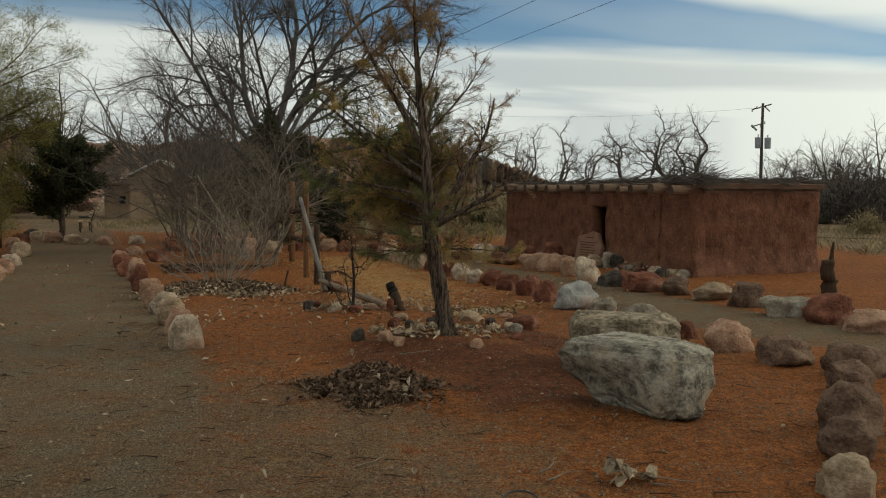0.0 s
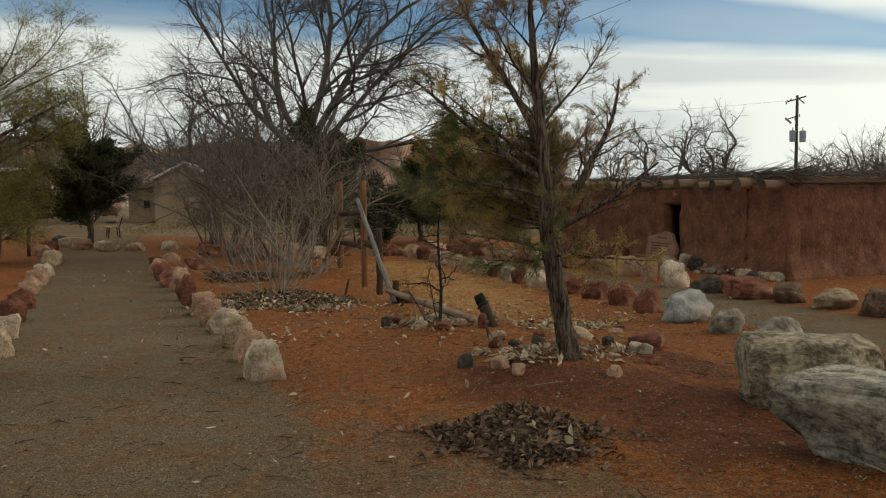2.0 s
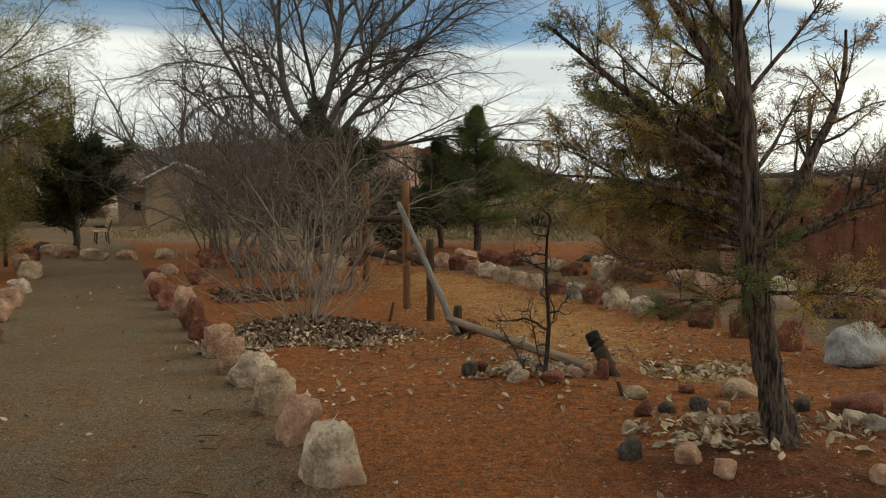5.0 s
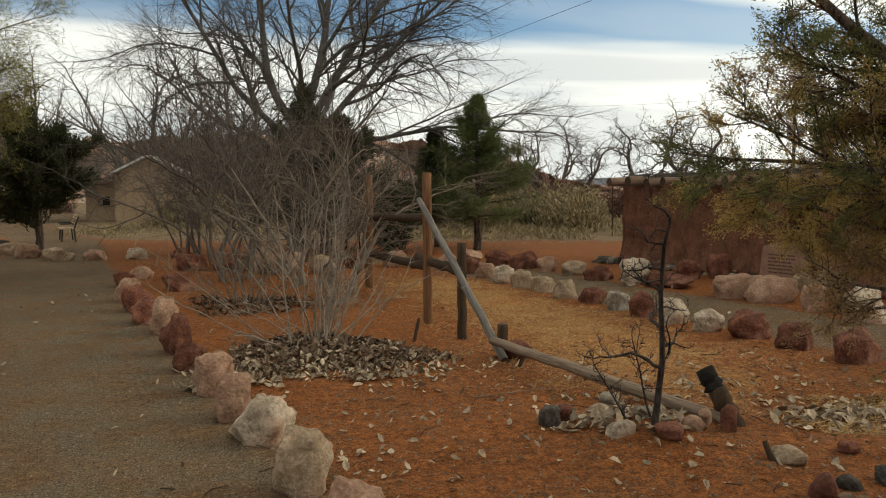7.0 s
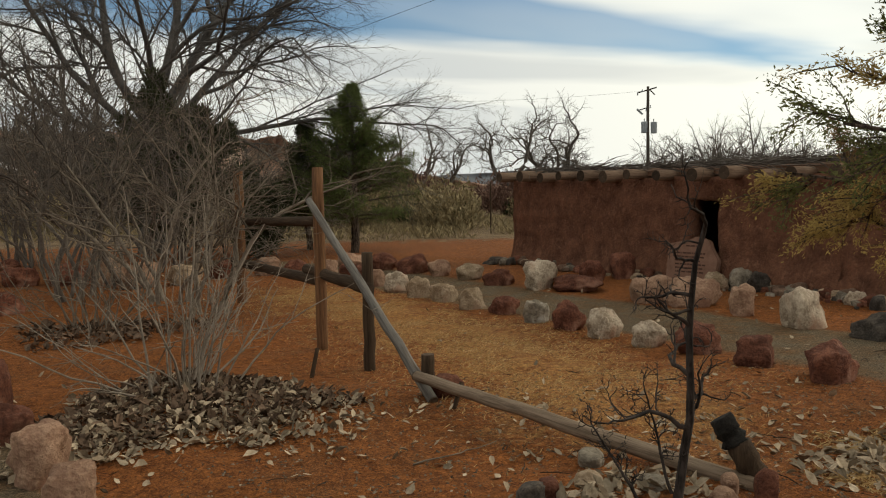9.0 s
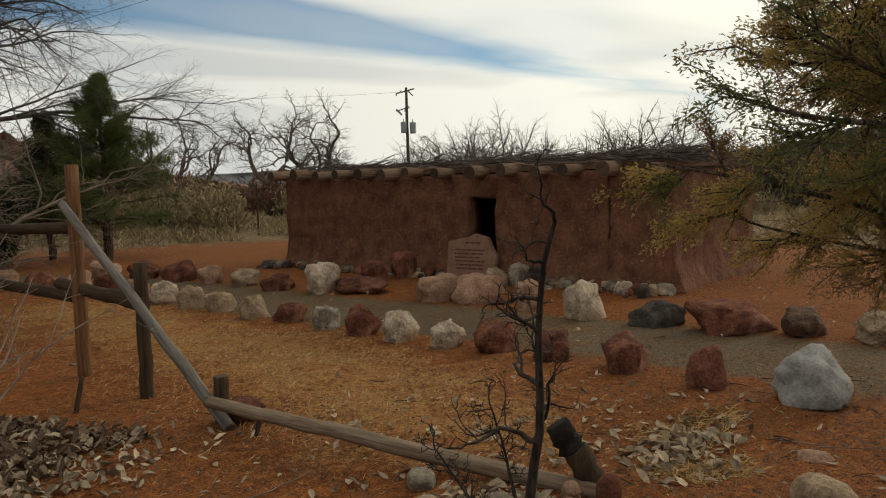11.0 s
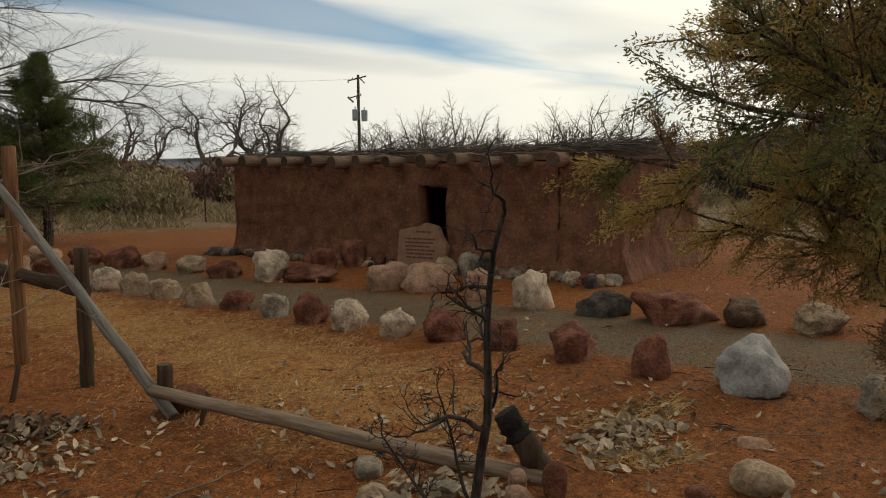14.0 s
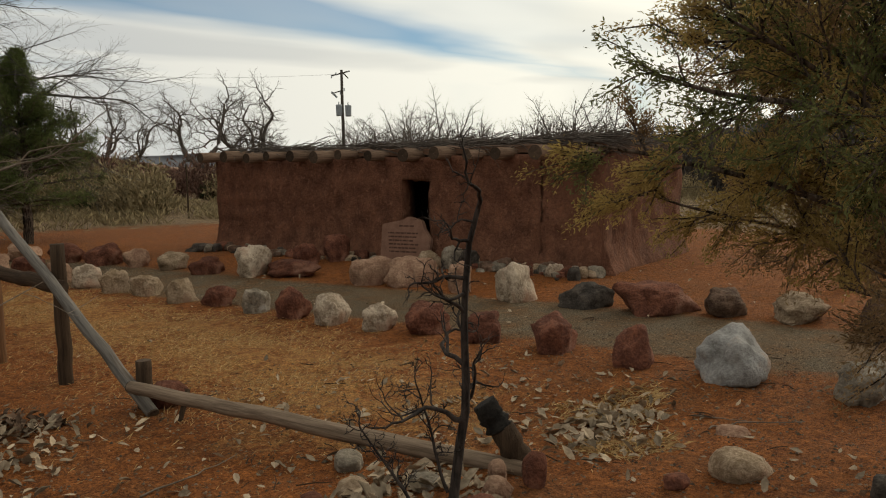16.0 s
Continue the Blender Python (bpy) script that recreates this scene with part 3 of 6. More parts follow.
# ---- the ground: one sheet to the horizon ----
def seg_gap(X, Y, line):
    """Distance of places from a bent line."""
    best = np.full(X.shape, 1e9)
    for (x0, y0), (x1, y1) in zip(line, line[1:]):
        t = np.clip(((X - x0) * (x1 - x0) + (Y - y0) * (y1 - y0)) / ((x1 - x0) ** 2 + (y1 - y0) ** 2), 0, 1)
        best = np.minimum(best, np.hypot(X - x0 - t * (x1 - x0), Y - y0 - t * (y1 - y0)))
    return best


def soft(d, width, blur):
    return np.clip((width + blur - d) / (2 * blur), 0, 1)


LEFT_PATH = [(-2.6, 3), (-3.2, 6.0), (-4.4, 8.8), (-5.7, 11.2), (-7.4, 14.6), (-9.3, 18.6), (-12.0, 24), (-16, 33), (-24, 45)]
LOOP_PATH = [(8, 6.0), (4.0, 10.0), (2.9, 12.0), (2.0, 14.2), (1.0, 16.2), (-0.2, 18.6), (-1.3, 20.9), (-2.6, 23.6), (-5, 26)]
LAWN = [(-0.9, 12.6), (-1.2, 15.0), (-2.2, 17.6), (-3.2, 20.2)]
rise = [(-0.2, 8.75, 0.10, 0.9), (-1.5, 10.75, 0.08, 0.8), (-4.2, 13.2, 0.06, 1.1), (0.05, 11.4, -0.07, 0.45), (0.45, 11.7, -0.05, 0.35)]


def relief(X, Y):
    """Lumps, gravel cover, dug earth and height of the ground at places."""
    lump = np.array([noise.noise(Vector((x * 0.8, y * 0.8, 3))) * 0.6 + noise.noise(Vector((x * 3.1, y * 3.1, 7))) * 0.5 for x, y in zip(X.ravel(), Y.ravel())]).reshape(X.shape)
    gravel = np.maximum(soft(seg_gap(X, Y, LEFT_PATH), 1.3, 0.5), soft(seg_gap(X, Y, LOOP_PATH), 0.95, 0.35) * 0.9)
    gravel = np.maximum(gravel, soft(np.hypot((X + 1.4) / 2.7, (Y - 3.6) / 4.8), 1.05, 0.55) * 0.58)
    dug = np.maximum(soft(seg_gap(X, Y, [(-0.6, 8.2), (0.5, 7.6), (0.6, 6.9)]), 0.75, 0.6), soft(seg_gap(X, Y, [(0.7, 9.2), (1.0, 8.6)]), 0.4, 0.4))
    gravel = gravel * (1 - dug)
    near = np.clip(1 - (np.hypot(X + 2, Y - 13) - 22) / 30, 0, 1)
    Z = lump * 0.05 * near * (1 - 0.85 * gravel) * (1 + 0.6 * dug)
    for x, y, h, r in rise:
        Z = Z + h * np.exp(-((X - x) ** 2 + (Y - y) ** 2) / (r * r))
    return lump, gravel, dug, Z


def ground_sheet():
    def axis(a, b, step, grow_by, far):
        mid = list(np.arange(a, b + 1e-6, step))
        lo, s = [a], step
        while lo[-1] > -far:
            s *= grow_by
            lo.append(lo[-1] - s)
        hi, s = [mid[-1]], step
        while hi[-1] < far:
            s *= grow_by
            hi.append(hi[-1] + s)
        return np.array(lo[:0:-1] + mid + hi[1:])

    xs, ys = axis(-9, 6, 0.14, 1.09, 3500), axis(1.5, 25, 0.14, 1.09, 3500)
    X, Y = np.meshgrid(xs, ys)
    lump, gravel, dug, Z = relief(X, Y)
    straw = soft(seg_gap(X, Y, LAWN), 1.2, 0.9) * 0.62
    wild = np.clip((Y - 29 + 0.15 * X) / 5, 0, 1)
    wild = np.maximum(wild, np.clip((X - 10) / 4, 0, 1)) * (1 - gravel)
    far = np.clip((np.hypot(X, Y) - 70) / 1500, 0, 1)
    Z += far * 2.0 * (lump + 0.3)
    k, m = Y.shape
    V = np.stack([X, Y, Z], -1).reshape(-1, 3)
    i = (np.arange(k - 1)[:, None] * m + np.arange(m - 1)).ravel()
    me = raw_mesh("ground", V, np.stack([i, i + 1, i + m + 1, i + m], 1), EARTH)
    col = me.color_attributes.new("cover", "FLOAT_COLOR", "POINT")
    rgba = np.stack([gravel, straw * (1 - gravel), wild, dug], -1).astype(np.float32)
    col.data.foreach_set("color", rgba.ravel())
    ob = new("ground", me)
    return tagged(ob, "red sandy earth with grey gravel paths and straw", "ground", kind="structure")


ground_sheet()


def ground_z(x, y):
    return float(relief(np.array([x], float), np.array([y], float))[3][0])

# ---- the adobe house ----
FL = Vector((1.34, 24.08, 0))
HU, HV = Vector((0.392, -0.920, 0)), Vector((0.920, 0.392, 0))
HOUSE = Matrix(((HU.x, HV.x, 0, FL.x), (HU.y, HV.y, 0, FL.y), (0, 0, 1, 0), (0, 0, 0, 1)))
HL, HD, HH = 8.42, 3.45, 1.76
DOOR0, DOOR1, DOORH = 4.80, 5.37, 1.38


def slab(length, height, thick, hole, step, seed, rough=0.022, foot=0.10, cracks=()):
    """A mud wall along x, its front at y = 0, with an opening through it."""
    xs = sorted(set(list(np.linspace(0, length, int(length / step) + 1)) + (list(hole[:2]) if hole else []) + [c + o for c in cracks for o in (-0.014, 0, 0.014)]))
    zs = sorted(set(list(np.linspace(-0.15, height, int(height / step) + 1)) + ([hole[3]] if hole else [])))
    n, m = len(xs), len(zs)
    V, F = [], []
    for y in (0, thick):
        for x in xs:
            for z in zs:
                p = Vector((x + seed * 9, y * 3, z))
                k = noise.fractal(p * 1.3, 0.8, 2.0, 5) * rough * 1.8 + noise.noise(p * 5) * rough * 0.8 + noise.noise(p * 14) * rough * 0.3
                out = foot * max(0, 1 - max(z, 0) / 0.6) ** 2
                dy = (k - out) if y == 0 else (out - k)
                dz = noise.noise(p * 2.2 + Vector((5, 0, 0))) * 0.03 if z >= height - 1e-6 else 0
                near = min([abs(x - c) for c in cracks] or [9])
                if y == 0 and near < 0.005 and 0.25 + 0.2 * noise.noise(Vector((x, 0, 3))) < z < height:
                    dy += 0.16 * max(0.0, 0.25 + noise.noise(Vector((x, 5, z * 4))))
                x += 0.035 * noise.noise(Vector((0, 3, z * 6))) if near < 0.02 and z > 0 else 0
                V.append((x + noise.noise(p * 1.9) * 0.012, y + dy, z + dz))

    def inside(i, j):
        return 0 <= i < n - 1 and 0 <= j < m - 1 and not (hole and hole[0] - 1e-6 <= xs[i] and xs[i + 1] <= hole[1] + 1e-6 and zs[j + 1] <= hole[3] + 1e-6)

    def at(k, i, j):
        return k * n * m + i * m + j

    for i in range(n - 1):
        for j in range(m - 1):
            if not inside(i, j):
                continue
            F.append((at(0, i, j), at(0, i + 1, j), at(0, i + 1, j + 1), at(0, i, j + 1)))
            F.append((at(1, i, j), at(1, i, j + 1), at(1, i + 1, j + 1), at(1, i + 1, j)))
            for (a, b, c, d, e, f) in ((i - 1, j, i, j, i, j + 1), (i + 1, j, i + 1, j, i + 1, j + 1), (i, j - 1, i, j, i + 1, j), (i, j + 1, i, j + 1, i + 1, j + 1)):
                if not inside(a, b):
                    F.append((at(0, c, d), at(0, e, f), at(1, e, f), at(1, c, d)))
    bm = bmesh.new()
    q = [bm.verts.new(v) for v in V]
    for f in F:
        bm.faces.new([q[i] for i in f])
    bmesh.ops.recalc_face_normals(bm, faces=bm.faces[:])
    for v in [v for v in bm.verts if not v.link_faces]:
        bm.verts.remove(v)
    me = bpy.data.meshes.new("wall")
    bm.to_mesh(me)
    bm.free()
    me.materials.append(ADOBE)
    me.polygons.foreach_set("use_smooth", [True] * len(me.polygons))
    return me


def build_house():
    house = thing("adobe_house", "small flat-roofed red adobe house with log roof beams", "house", HOUSE)
    T = 0.38
    part("wall", slab(HL, HH, T, (DOOR0, DOOR1, -1, DOORH), 0.06, 1, 0.026, 0.15, cracks=(0.78, 7.45)), parent=house, label="smoothed red mud wall with a doorway")
    part("wall", slab(HD - 0.07, HH, T, None, 0.06, 2, 0.03, 0.16), parent=house, at=pose(HL + 0.012, 0.07, 0, 0, 0, 90), label="cracked red mud end wall")
    part("wall", slab(HD - T, HH, T, None, 0.15, 3), parent=house, at=pose(0, HD, 0, 0, 0, -90))
    part("wall", slab(HL - 2 * T, HH, T, None, 0.15, 4), parent=house, at=pose(HL - T, HD, 0, 0, 0, 180))
    # beams, their ends out in front
    for i, u in enumerate((0.0, 0.66, 1.30, 1.90, 2.55, 3.17, 3.69, 4.35, 5.05, 5.73, 6.37, 6.94, 7.56, 8.26)):
        z = HH + 0.075 - 0.005 * i + 0.02 * math.sin(i * 2.3)
        r = 0.10 + 0.014 * math.sin(i * 1.7)
        me, m = pole_between(40 + i, (u + 0.05 * math.sin(i), -0.36 - 0.06 * math.sin(i * 3.1), z), (u, HD + 0.1, z), r, r * 0.9, LOG, LOGEND)
        part("roof_beam", me, parent=house, at=m)
    part("lintel", log_mesh(77, (DOOR0 - 0.25, 0.10, DOORH + 0.06), (DOOR1 + 0.25, 0.10, DOORH + 0.06), 0.07, 0.07, LOG), parent=house)
    # mud and brush on top
    bm = bmesh.new()
    nx, ny = 60, 26
    grid = [[bm.verts.new((-0.05 + (HL + 0.1) * i / nx, 0.10 + (HD + 0.02) * j / ny, HH + 0.13 + 0.06 * (1 - abs(2 * j / ny - 1) ** 4) * (1 - abs(2 * i / nx - 1) ** 8) + 0.035 * noise.noise(Vector((i * 0.5, j * 0.5, 1))))) for j in range(ny + 1)] for i in range(nx + 1)]
    for i in range(nx):
        for j in range(ny):
            bm.faces.new((grid[i][j], grid[i + 1][j], grid[i + 1][j + 1], grid[i][j + 1]))
    ext = bmesh.ops.extrude_face_region(bm, geom=bm.faces[:])
    for v in ext["geom"]:
        if isinstance(v, bmesh.types.BMVert):
            v.co.z = HH + 0.03
    bmesh.ops.recalc_face_normals(bm, faces=bm.faces[:])
    part("roof", bm, ROOFMUD, house, "mud roof covered with dry brush")
    rng = np.random.default_rng(5)
    sticks = []
    for k in range(1250):
        along = rng.random() < 0.7
        u, v = rng.uniform(-0.1, HL), rng.uniform(0.0, HD)
        if k % 3 == 0:
            v = rng.uniform(0.0, 0.3)
        if k % 4 == 0:
            u = HL + rng.uniform(-1.0, -0.1)
        a = rng.normal(0, 0.2) if along or v < 0.5 else rng.uniform(0, 6.28)
        P, R, _ = bend_line(rng, np.array([u, v, HH + 0.17 + rng.uniform(0, 0.08)]), np.array([math.cos(a), math.sin(a), rng.normal(-0.01, 0.02)]), rng.uniform(0.4, 1.2), rng.uniform(0.004, 0.011), 0.003, 5, 0.10, -0.012)
        sticks.append((P, R))
    tagged(part("roof_brush", tubes("roof_brush", sticks, 4, TWIGDARK), parent=house, label="loose dry sticks"), kind="stuff")
    # floor of the dark room, indoor shade put into its near-black colour
    part("floor", board(T, HL - T, T, HD - T, -0.1, 0.01, DARK), parent=house, label="earth floor coloured near-black for indoor shade")


build_house()


# ---- the carved stone in front of the door ----
def sign_stone():
    ob = thing("carved_stone_sign", "flat red stone slab with engraved lines beside the doorway", "sign", HOUSE @ pose(5.05, -0.34, 0, -10, 0, 6))
    outline = [(-0.46, -0.1), (0.44, -0.1), (0.50, 0.42), (0.36, 0.60), (0.30, 0.74), (0.05, 0.80), (-0.08, 0.73), (-0.47, 0.66)]
    bm = bmesh.new()
    f = bm.faces.new([bm.verts.new((x, 0, z)) for x, z in outline])
    ext = bmesh.ops.extrude_face_region(bm, geom=[f])
    for v in ext["geom"]:
        if isinstance(v, bmesh.types.BMVert):
            v.co.y += 0.11
    bmesh.ops.recalc_face_normals(bm, faces=bm.faces[:])
    bmesh.ops.bevel(bm, geom=bm.edges[:], offset=0.018, segments=2, affect="EDGES")
    part("slab", bm, SIGNSTONE, ob)
    rows = [(-0.12, 0.62, 0.24)] + [(-0.33 + 0.01 * i, 0.50 - 0.062 * i, 0.56 - 0.05 * (i % 3)) for i in range(6)]
    for x, z, w in rows:
        k = 0
        while k < w:
            s = 0.05 + 0.035 * math.sin(x * 50 + k * 90 + z * 31)
            part("engraved_word", board(x + k, x + k + s, -0.003, 0.004, z, z + 0.026, INK, 0.001), parent=ob)
            k += s + 0.012


sign_stone()

# ---- stones that line the paths ----
KINDS = {
    "red": (ROCKRED, "rough dark red sandstone rock edging a gravel path"),
    "pink": (ROCKPINK, "weathered pink sandstone rock edging a gravel path"),
    "tan": (ROCKTAN, "tan weathered rock edging a gravel path"),
    "white": (ROCKWHITE, "pale whitish rock edging a gravel path"),
    "brown": (ROCKBROWN, "weathered brown rock edging a gravel path"),
    "pale": (ROCKPALE, "bluish-white rounded rock edging a gravel path"),
    "grey": (ROCKGREY, "speckled grey rock edging a gravel path"),
    "dark": (ROCKDARK, "dark brown basalt rock edging a gravel path"),
}
rock_seed = [100]


def edging(x, y, w, h, kind, group, d=None, turn=None, cuts=11, rough=0.24, level=4, lean=0.0, name="rock", label=None, sink=0.38):
    rock_seed[0] += 1
    s = rock_seed[0]
    mat, words = KINDS[kind]
    ob = new(name, rock_mesh(s, w * 0.95, (d or w * 0.8) * 0.95, h * 0.9, mat, cuts, rough, level, sink, lean))
    ob.matrix_basis = pose(x, y, ground_z(x, y), 0, 0, (s * 47) % 50 - 25 if turn is None else turn)
    return tagged(ob, label or words, "rock", group)


INNER = "rocks along the inner edge of the loop path"
for x, y, w, h, kind in (
    (1.66, 11.66, 0.60, 0.43, "pale"), (1.33, 12.37, 0.35, 0.38, "red"), (1.11, 13.12, 0.42, 0.38, "red"), (0.83, 13.79, 0.39, 0.32, "red"),
    (0.59, 14.44, 0.41, 0.35, "red"), (0.27, 14.86, 0.36, 0.30, "white"), (0.01, 15.41, 0.36, 0.35, "white"), (-0.20, 15.96, 0.36, 0.39, "red"),
    (-0.41, 16.58, 0.30, 0.31, "grey"), (-0.62, 17.30, 0.37, 0.27, "red"), (-0.94, 17.82, 0.35, 0.32, "tan"), (-1.20, 18.65, 0.37, 0.31, "tan"),
    (-1.50, 19.11, 0.35, 0.36, "tan"), (-1.74, 19.87, 0.39, 0.38, "white"), (-2.02, 20.70, 0.36, 0.34, "pink"), (-2.35, 21.6, 0.42, 0.36, "red"),
    (-2.75, 22.3, 0.40, 0.38, "pink"), (-3.3, 22.9, 0.5, 0.36, "red"), (1.91, 10.79, 0.40, 0.32, "grey"), (2.30, 10.18, 0.52, 0.30, "grey"), (2.60, 9.25, 0.26, 0.23, "red"),
    (2.88, 8.60, 0.52, 0.37, "pink"), (3.21, 7.93, 0.50, 0.28, "brown"), (3.66, 7.42, 0.50, 0.34, "brown"), (3.32, 6.75, 0.36, 0.30, "brown"),
):
    edging(x, y, w, h, kind, INNER, level=4)
OUTER = "rocks along the outer edge of the loop path"
for x, y, w, h, kind in (
    (3.58, 13.28, 0.44, 0.32, "brown"), (3.18, 13.90, 0.76, 0.38, "red"), (2.79, 14.58, 0.54, 0.30, "dark"), (2.42, 15.39, 0.46, 0.54, "white"),
    (2.18, 16.28, 0.29, 0.45, "pink"), (1.98, 17.18, 0.65, 0.43, "pink"), (1.64, 17.70, 0.60, 0.42, "pink"), (1.04, 19.16, 0.74, 0.27, "red"),
    (0.53, 19.52, 0.50, 0.52, "white"), (0.05, 20.28, 0.52, 0.29, "red"), (-0.27, 21.19, 0.46, 0.32, "tan"), (-0.68, 21.88, 0.43, 0.35, "pink"),
    (-1.08, 22.57, 0.60, 0.43, "red"), (-1.6, 23.4, 0.5, 0.4, "red"), (-2.2, 24.3, 0.55, 0.35, "pink"), (3.97, 12.70, 0.60, 0.29, "tan"), (4.25, 11.95, 0.48, 0.42, "brown"),
    (4.51, 11.09, 0.62, 0.30, "grey"), (4.82, 10.43, 0.58, 0.44, "red"), (5.0, 9.82, 0.56, 0.30, "pink"), (1.75, 20.35, 0.40, 0.42, "red"),
):
    edging(x, y, w, h, kind, OUTER)
NEAR = "rocks at the corner of the loop path"
for x, y, w, h, kind in ((2.76, 5.62, 0.42, 0.42, "brown"), (2.46, 5.02, 0.30, 0.30, "brown"), (2.16, 4.42, 0.26, 0.25, "tan")):
    edging(x, y, w, h, kind, NEAR, d=w)
ROW = "rocks along the right of the walking path"
for x, y, w, h, kind, d in (
    (-2.95, 8.45, 0.36, 0.41, "white", 0.34), (-3.32, 9.20, 0.27, 0.38, "pink", 0.34), (-3.67, 9.94, 0.30, 0.40, "tan", 0.30), (-4.10, 10.88, 0.38, 0.33, "white", 0.42),
    (-4.43, 11.40, 0.28, 0.37, "pink", 0.32), (-4.79, 12.15, 0.30, 0.38, "pink", 0.40), (-5.22, 12.94, 0.33, 0.30, "red", 0.34), (-5.64, 13.82, 0.28, 0.47, "red", 0.40),
    (-6.20, 15.06, 0.30, 0.48, "pink", 0.42), (-6.67, 15.80, 0.37, 0.42, "red", 0.44), (-7.22, 16.85, 0.37, 0.42, "red", 0.44), (-7.75, 17.93, 0.37, 0.42, "pink", 0.46),
    (-8.55, 19.87, 0.36, 0.30, "red", 0.4), (-8.74, 21.05, 0.46, 0.28, "pink", 0.4), (-7.4, 19.3, 0.5, 0.36, "red", 0.4),
):
    edging(x, y, w, h, kind, ROW, d=d, turn=20)
LEFT = "rocks along the left of the walking path"
for x, y, w, h, kind in (
    (-5.46, 8.18, 0.30, 0.36, "pink"), (-6.06, 9.44, 0.35, 0.36, "tan"), (-6.57, 10.46, 0.30, 0.32, "white"), (-7.22, 11.61, 0.39, 0.36, "red"), (-7.84, 12.94, 0.36, 0.36, "red"), (-8.66, 14.62, 0.31, 0.36, "pink"), (-9.3, 15.95, 0.36, 0.36, "pink"), (-10.17, 17.81, 0.33, 0.32, "white"), (-11.49, 20.5, 0.44, 0.36, "pink"),
    (-11.4, 20.4, 0.46, 0.44, "tan"),
    (-12.2, 21.6, 0.46, 0.40, "pink"), (-13.3, 23.4, 0.46, 0.38, "pink"), (-14.2, 25.4, 0.5, 0.4, "red"),
):
    edging(x, y, w, h, kind, LEFT)
BEND = "rocks round the bend of the walking path"
for x, y, w, h, kind in ((-12.43, 25.48, 0.66, 0.37, "tan"), (-11.55, 25.6, 0.56, 0.30, "pink"), (-10.65, 25.9, 0.60, 0.32, "white"), (-13.6, 26.2, 0.6, 0.45, "pink"), (-14.6, 27.2, 0.6, 0.4, "tan"), (-9.6, 26.2, 0.5, 0.3, "red"), (-15.6, 28.6, 0.6, 0.4, "dark")):
    edging(x, y, w, h, kind, BEND)
BACK = "rocks heaped behind the shrub"
for x, y, w, h, kind in ((-6.6, 22.4, 0.72, 0.62, "pink"), (-6.0, 22.0, 0.6, 0.5, "pink"), (-7.4, 22.8, 0.7, 0.45, "red"), (-5.3, 22.2, 0.55, 0.4, "tan"), (-4.7, 22.9, 0.5, 0.4, "red"), (-3.9, 23.2, 0.5, 0.4, "pink"), (-8.3, 22.9, 0.6, 0.4, "red")):
    edging(x, y, w, h, kind, BACK)


# ---- the two great boulders ----
def boulder(x, y, w, d, h, seed, turn, label, ledge, mat):
    """A squared block of stone; where it has a ledge, one end juts out over its foot."""
    me = rock_mesh(seed, w, d, h, mat, 14, 0.06, 5, 0.06, power=0.22, deep=1.16)
    if ledge:
        for v in me.vertices:
            k = min(1.0, max(0.0, (0.50 - v.co.z / h) / 0.06))
            a = k * k * (3 - 2 * k) * min(1.0, max(0.0, (0.32 - v.co.x / w) / 0.4)) * 0.2
            v.co.x += a * w
            v.co.y += a * 1.6 * d
    # crags: broken facets and pits
    for v in me.vertices:
        q = v.co * 5.5 + Vector((seed, 0, 0))
        k = 0.6 - 1.3 * abs(noise.fractal(q, 0.8, 2.1, 4))
        n0 = Vector((v.co.x / w, v.co.y / d, (v.co.z - h * 0.5) / h)).normalized()
        v.co += n0 * (0.036 * k - 0.02)
    ob = new("boulder", me)
    ob.matrix_basis = pose(x, y, -0.01, 0, 0, turn)
    return tagged(ob, label, "boulder", "great boulders")


boulder(1.33, 6.16, 1.08, 0.56, 0.56, 7, -40, "large flat-topped grey and white limestone boulder on red earth", True, BOULDER)
boulder(1.58, 7.66, 0.98, 0.62, 0.53, 19, -4, "large squared tan and grey boulder on red earth", False, BOULDERTAN)


# ---- fence of old posts and fallen rails ----
def upright(name, label, x, y, h, r, mat, seed, lean=(0, 0)):
    ob = new(name, log_mesh(seed, (0, 0, -0.15), (lean[0], lean[1], h), r * 1.05, r, mat, LOGEND if mat is DARKPOST else None, wobble=0.003))
    ob.matrix_basis = pose(x, y, 0)
    return tagged(ob, label, "fence post", "old fence")


upright("fence_post", "tall brown round wooden fence post", -3.04, 15.60, 1.90, 0.058, BROWNPOST, 1)
upright("fence_post", "tall brown round wooden fence post", -4.11, 19.3, 1.95, 0.07, BROWNPOST, 2)
upright("fence_post", "short dark weathered fence post", -2.64, 14.52, 1.09, 0.052, DARKPOST, 3)
upright("post_stub", "short sawn-off dark post beside a fallen rail", -2.26, 13.46, 0.34, 0.052, DARKPOST, 4)


def rail(label, a, b, r0, r1, mat, seed, end=DARKPOST):
    length = (Vector(b) - Vector(a)).length
    me, m = pole_between(seed, a, b, r0, r1, mat, end)
    ob = thing("fence_rail", label, "fence rail", m, "old fence")
    part("pole", me, parent=ob)
    for z0, z1, r in ((-0.012, 0.004, r0), (length - 0.004, length + 0.012, r1)):
        part("sawn_end", log_mesh(seed + 60, (0, 0, z0), (0, 0, z1), r * 0.93, r * 0.93, LOGEND, LOGEND, 14, 0.0, 4), parent=ob, label="dark weathered sawn end")


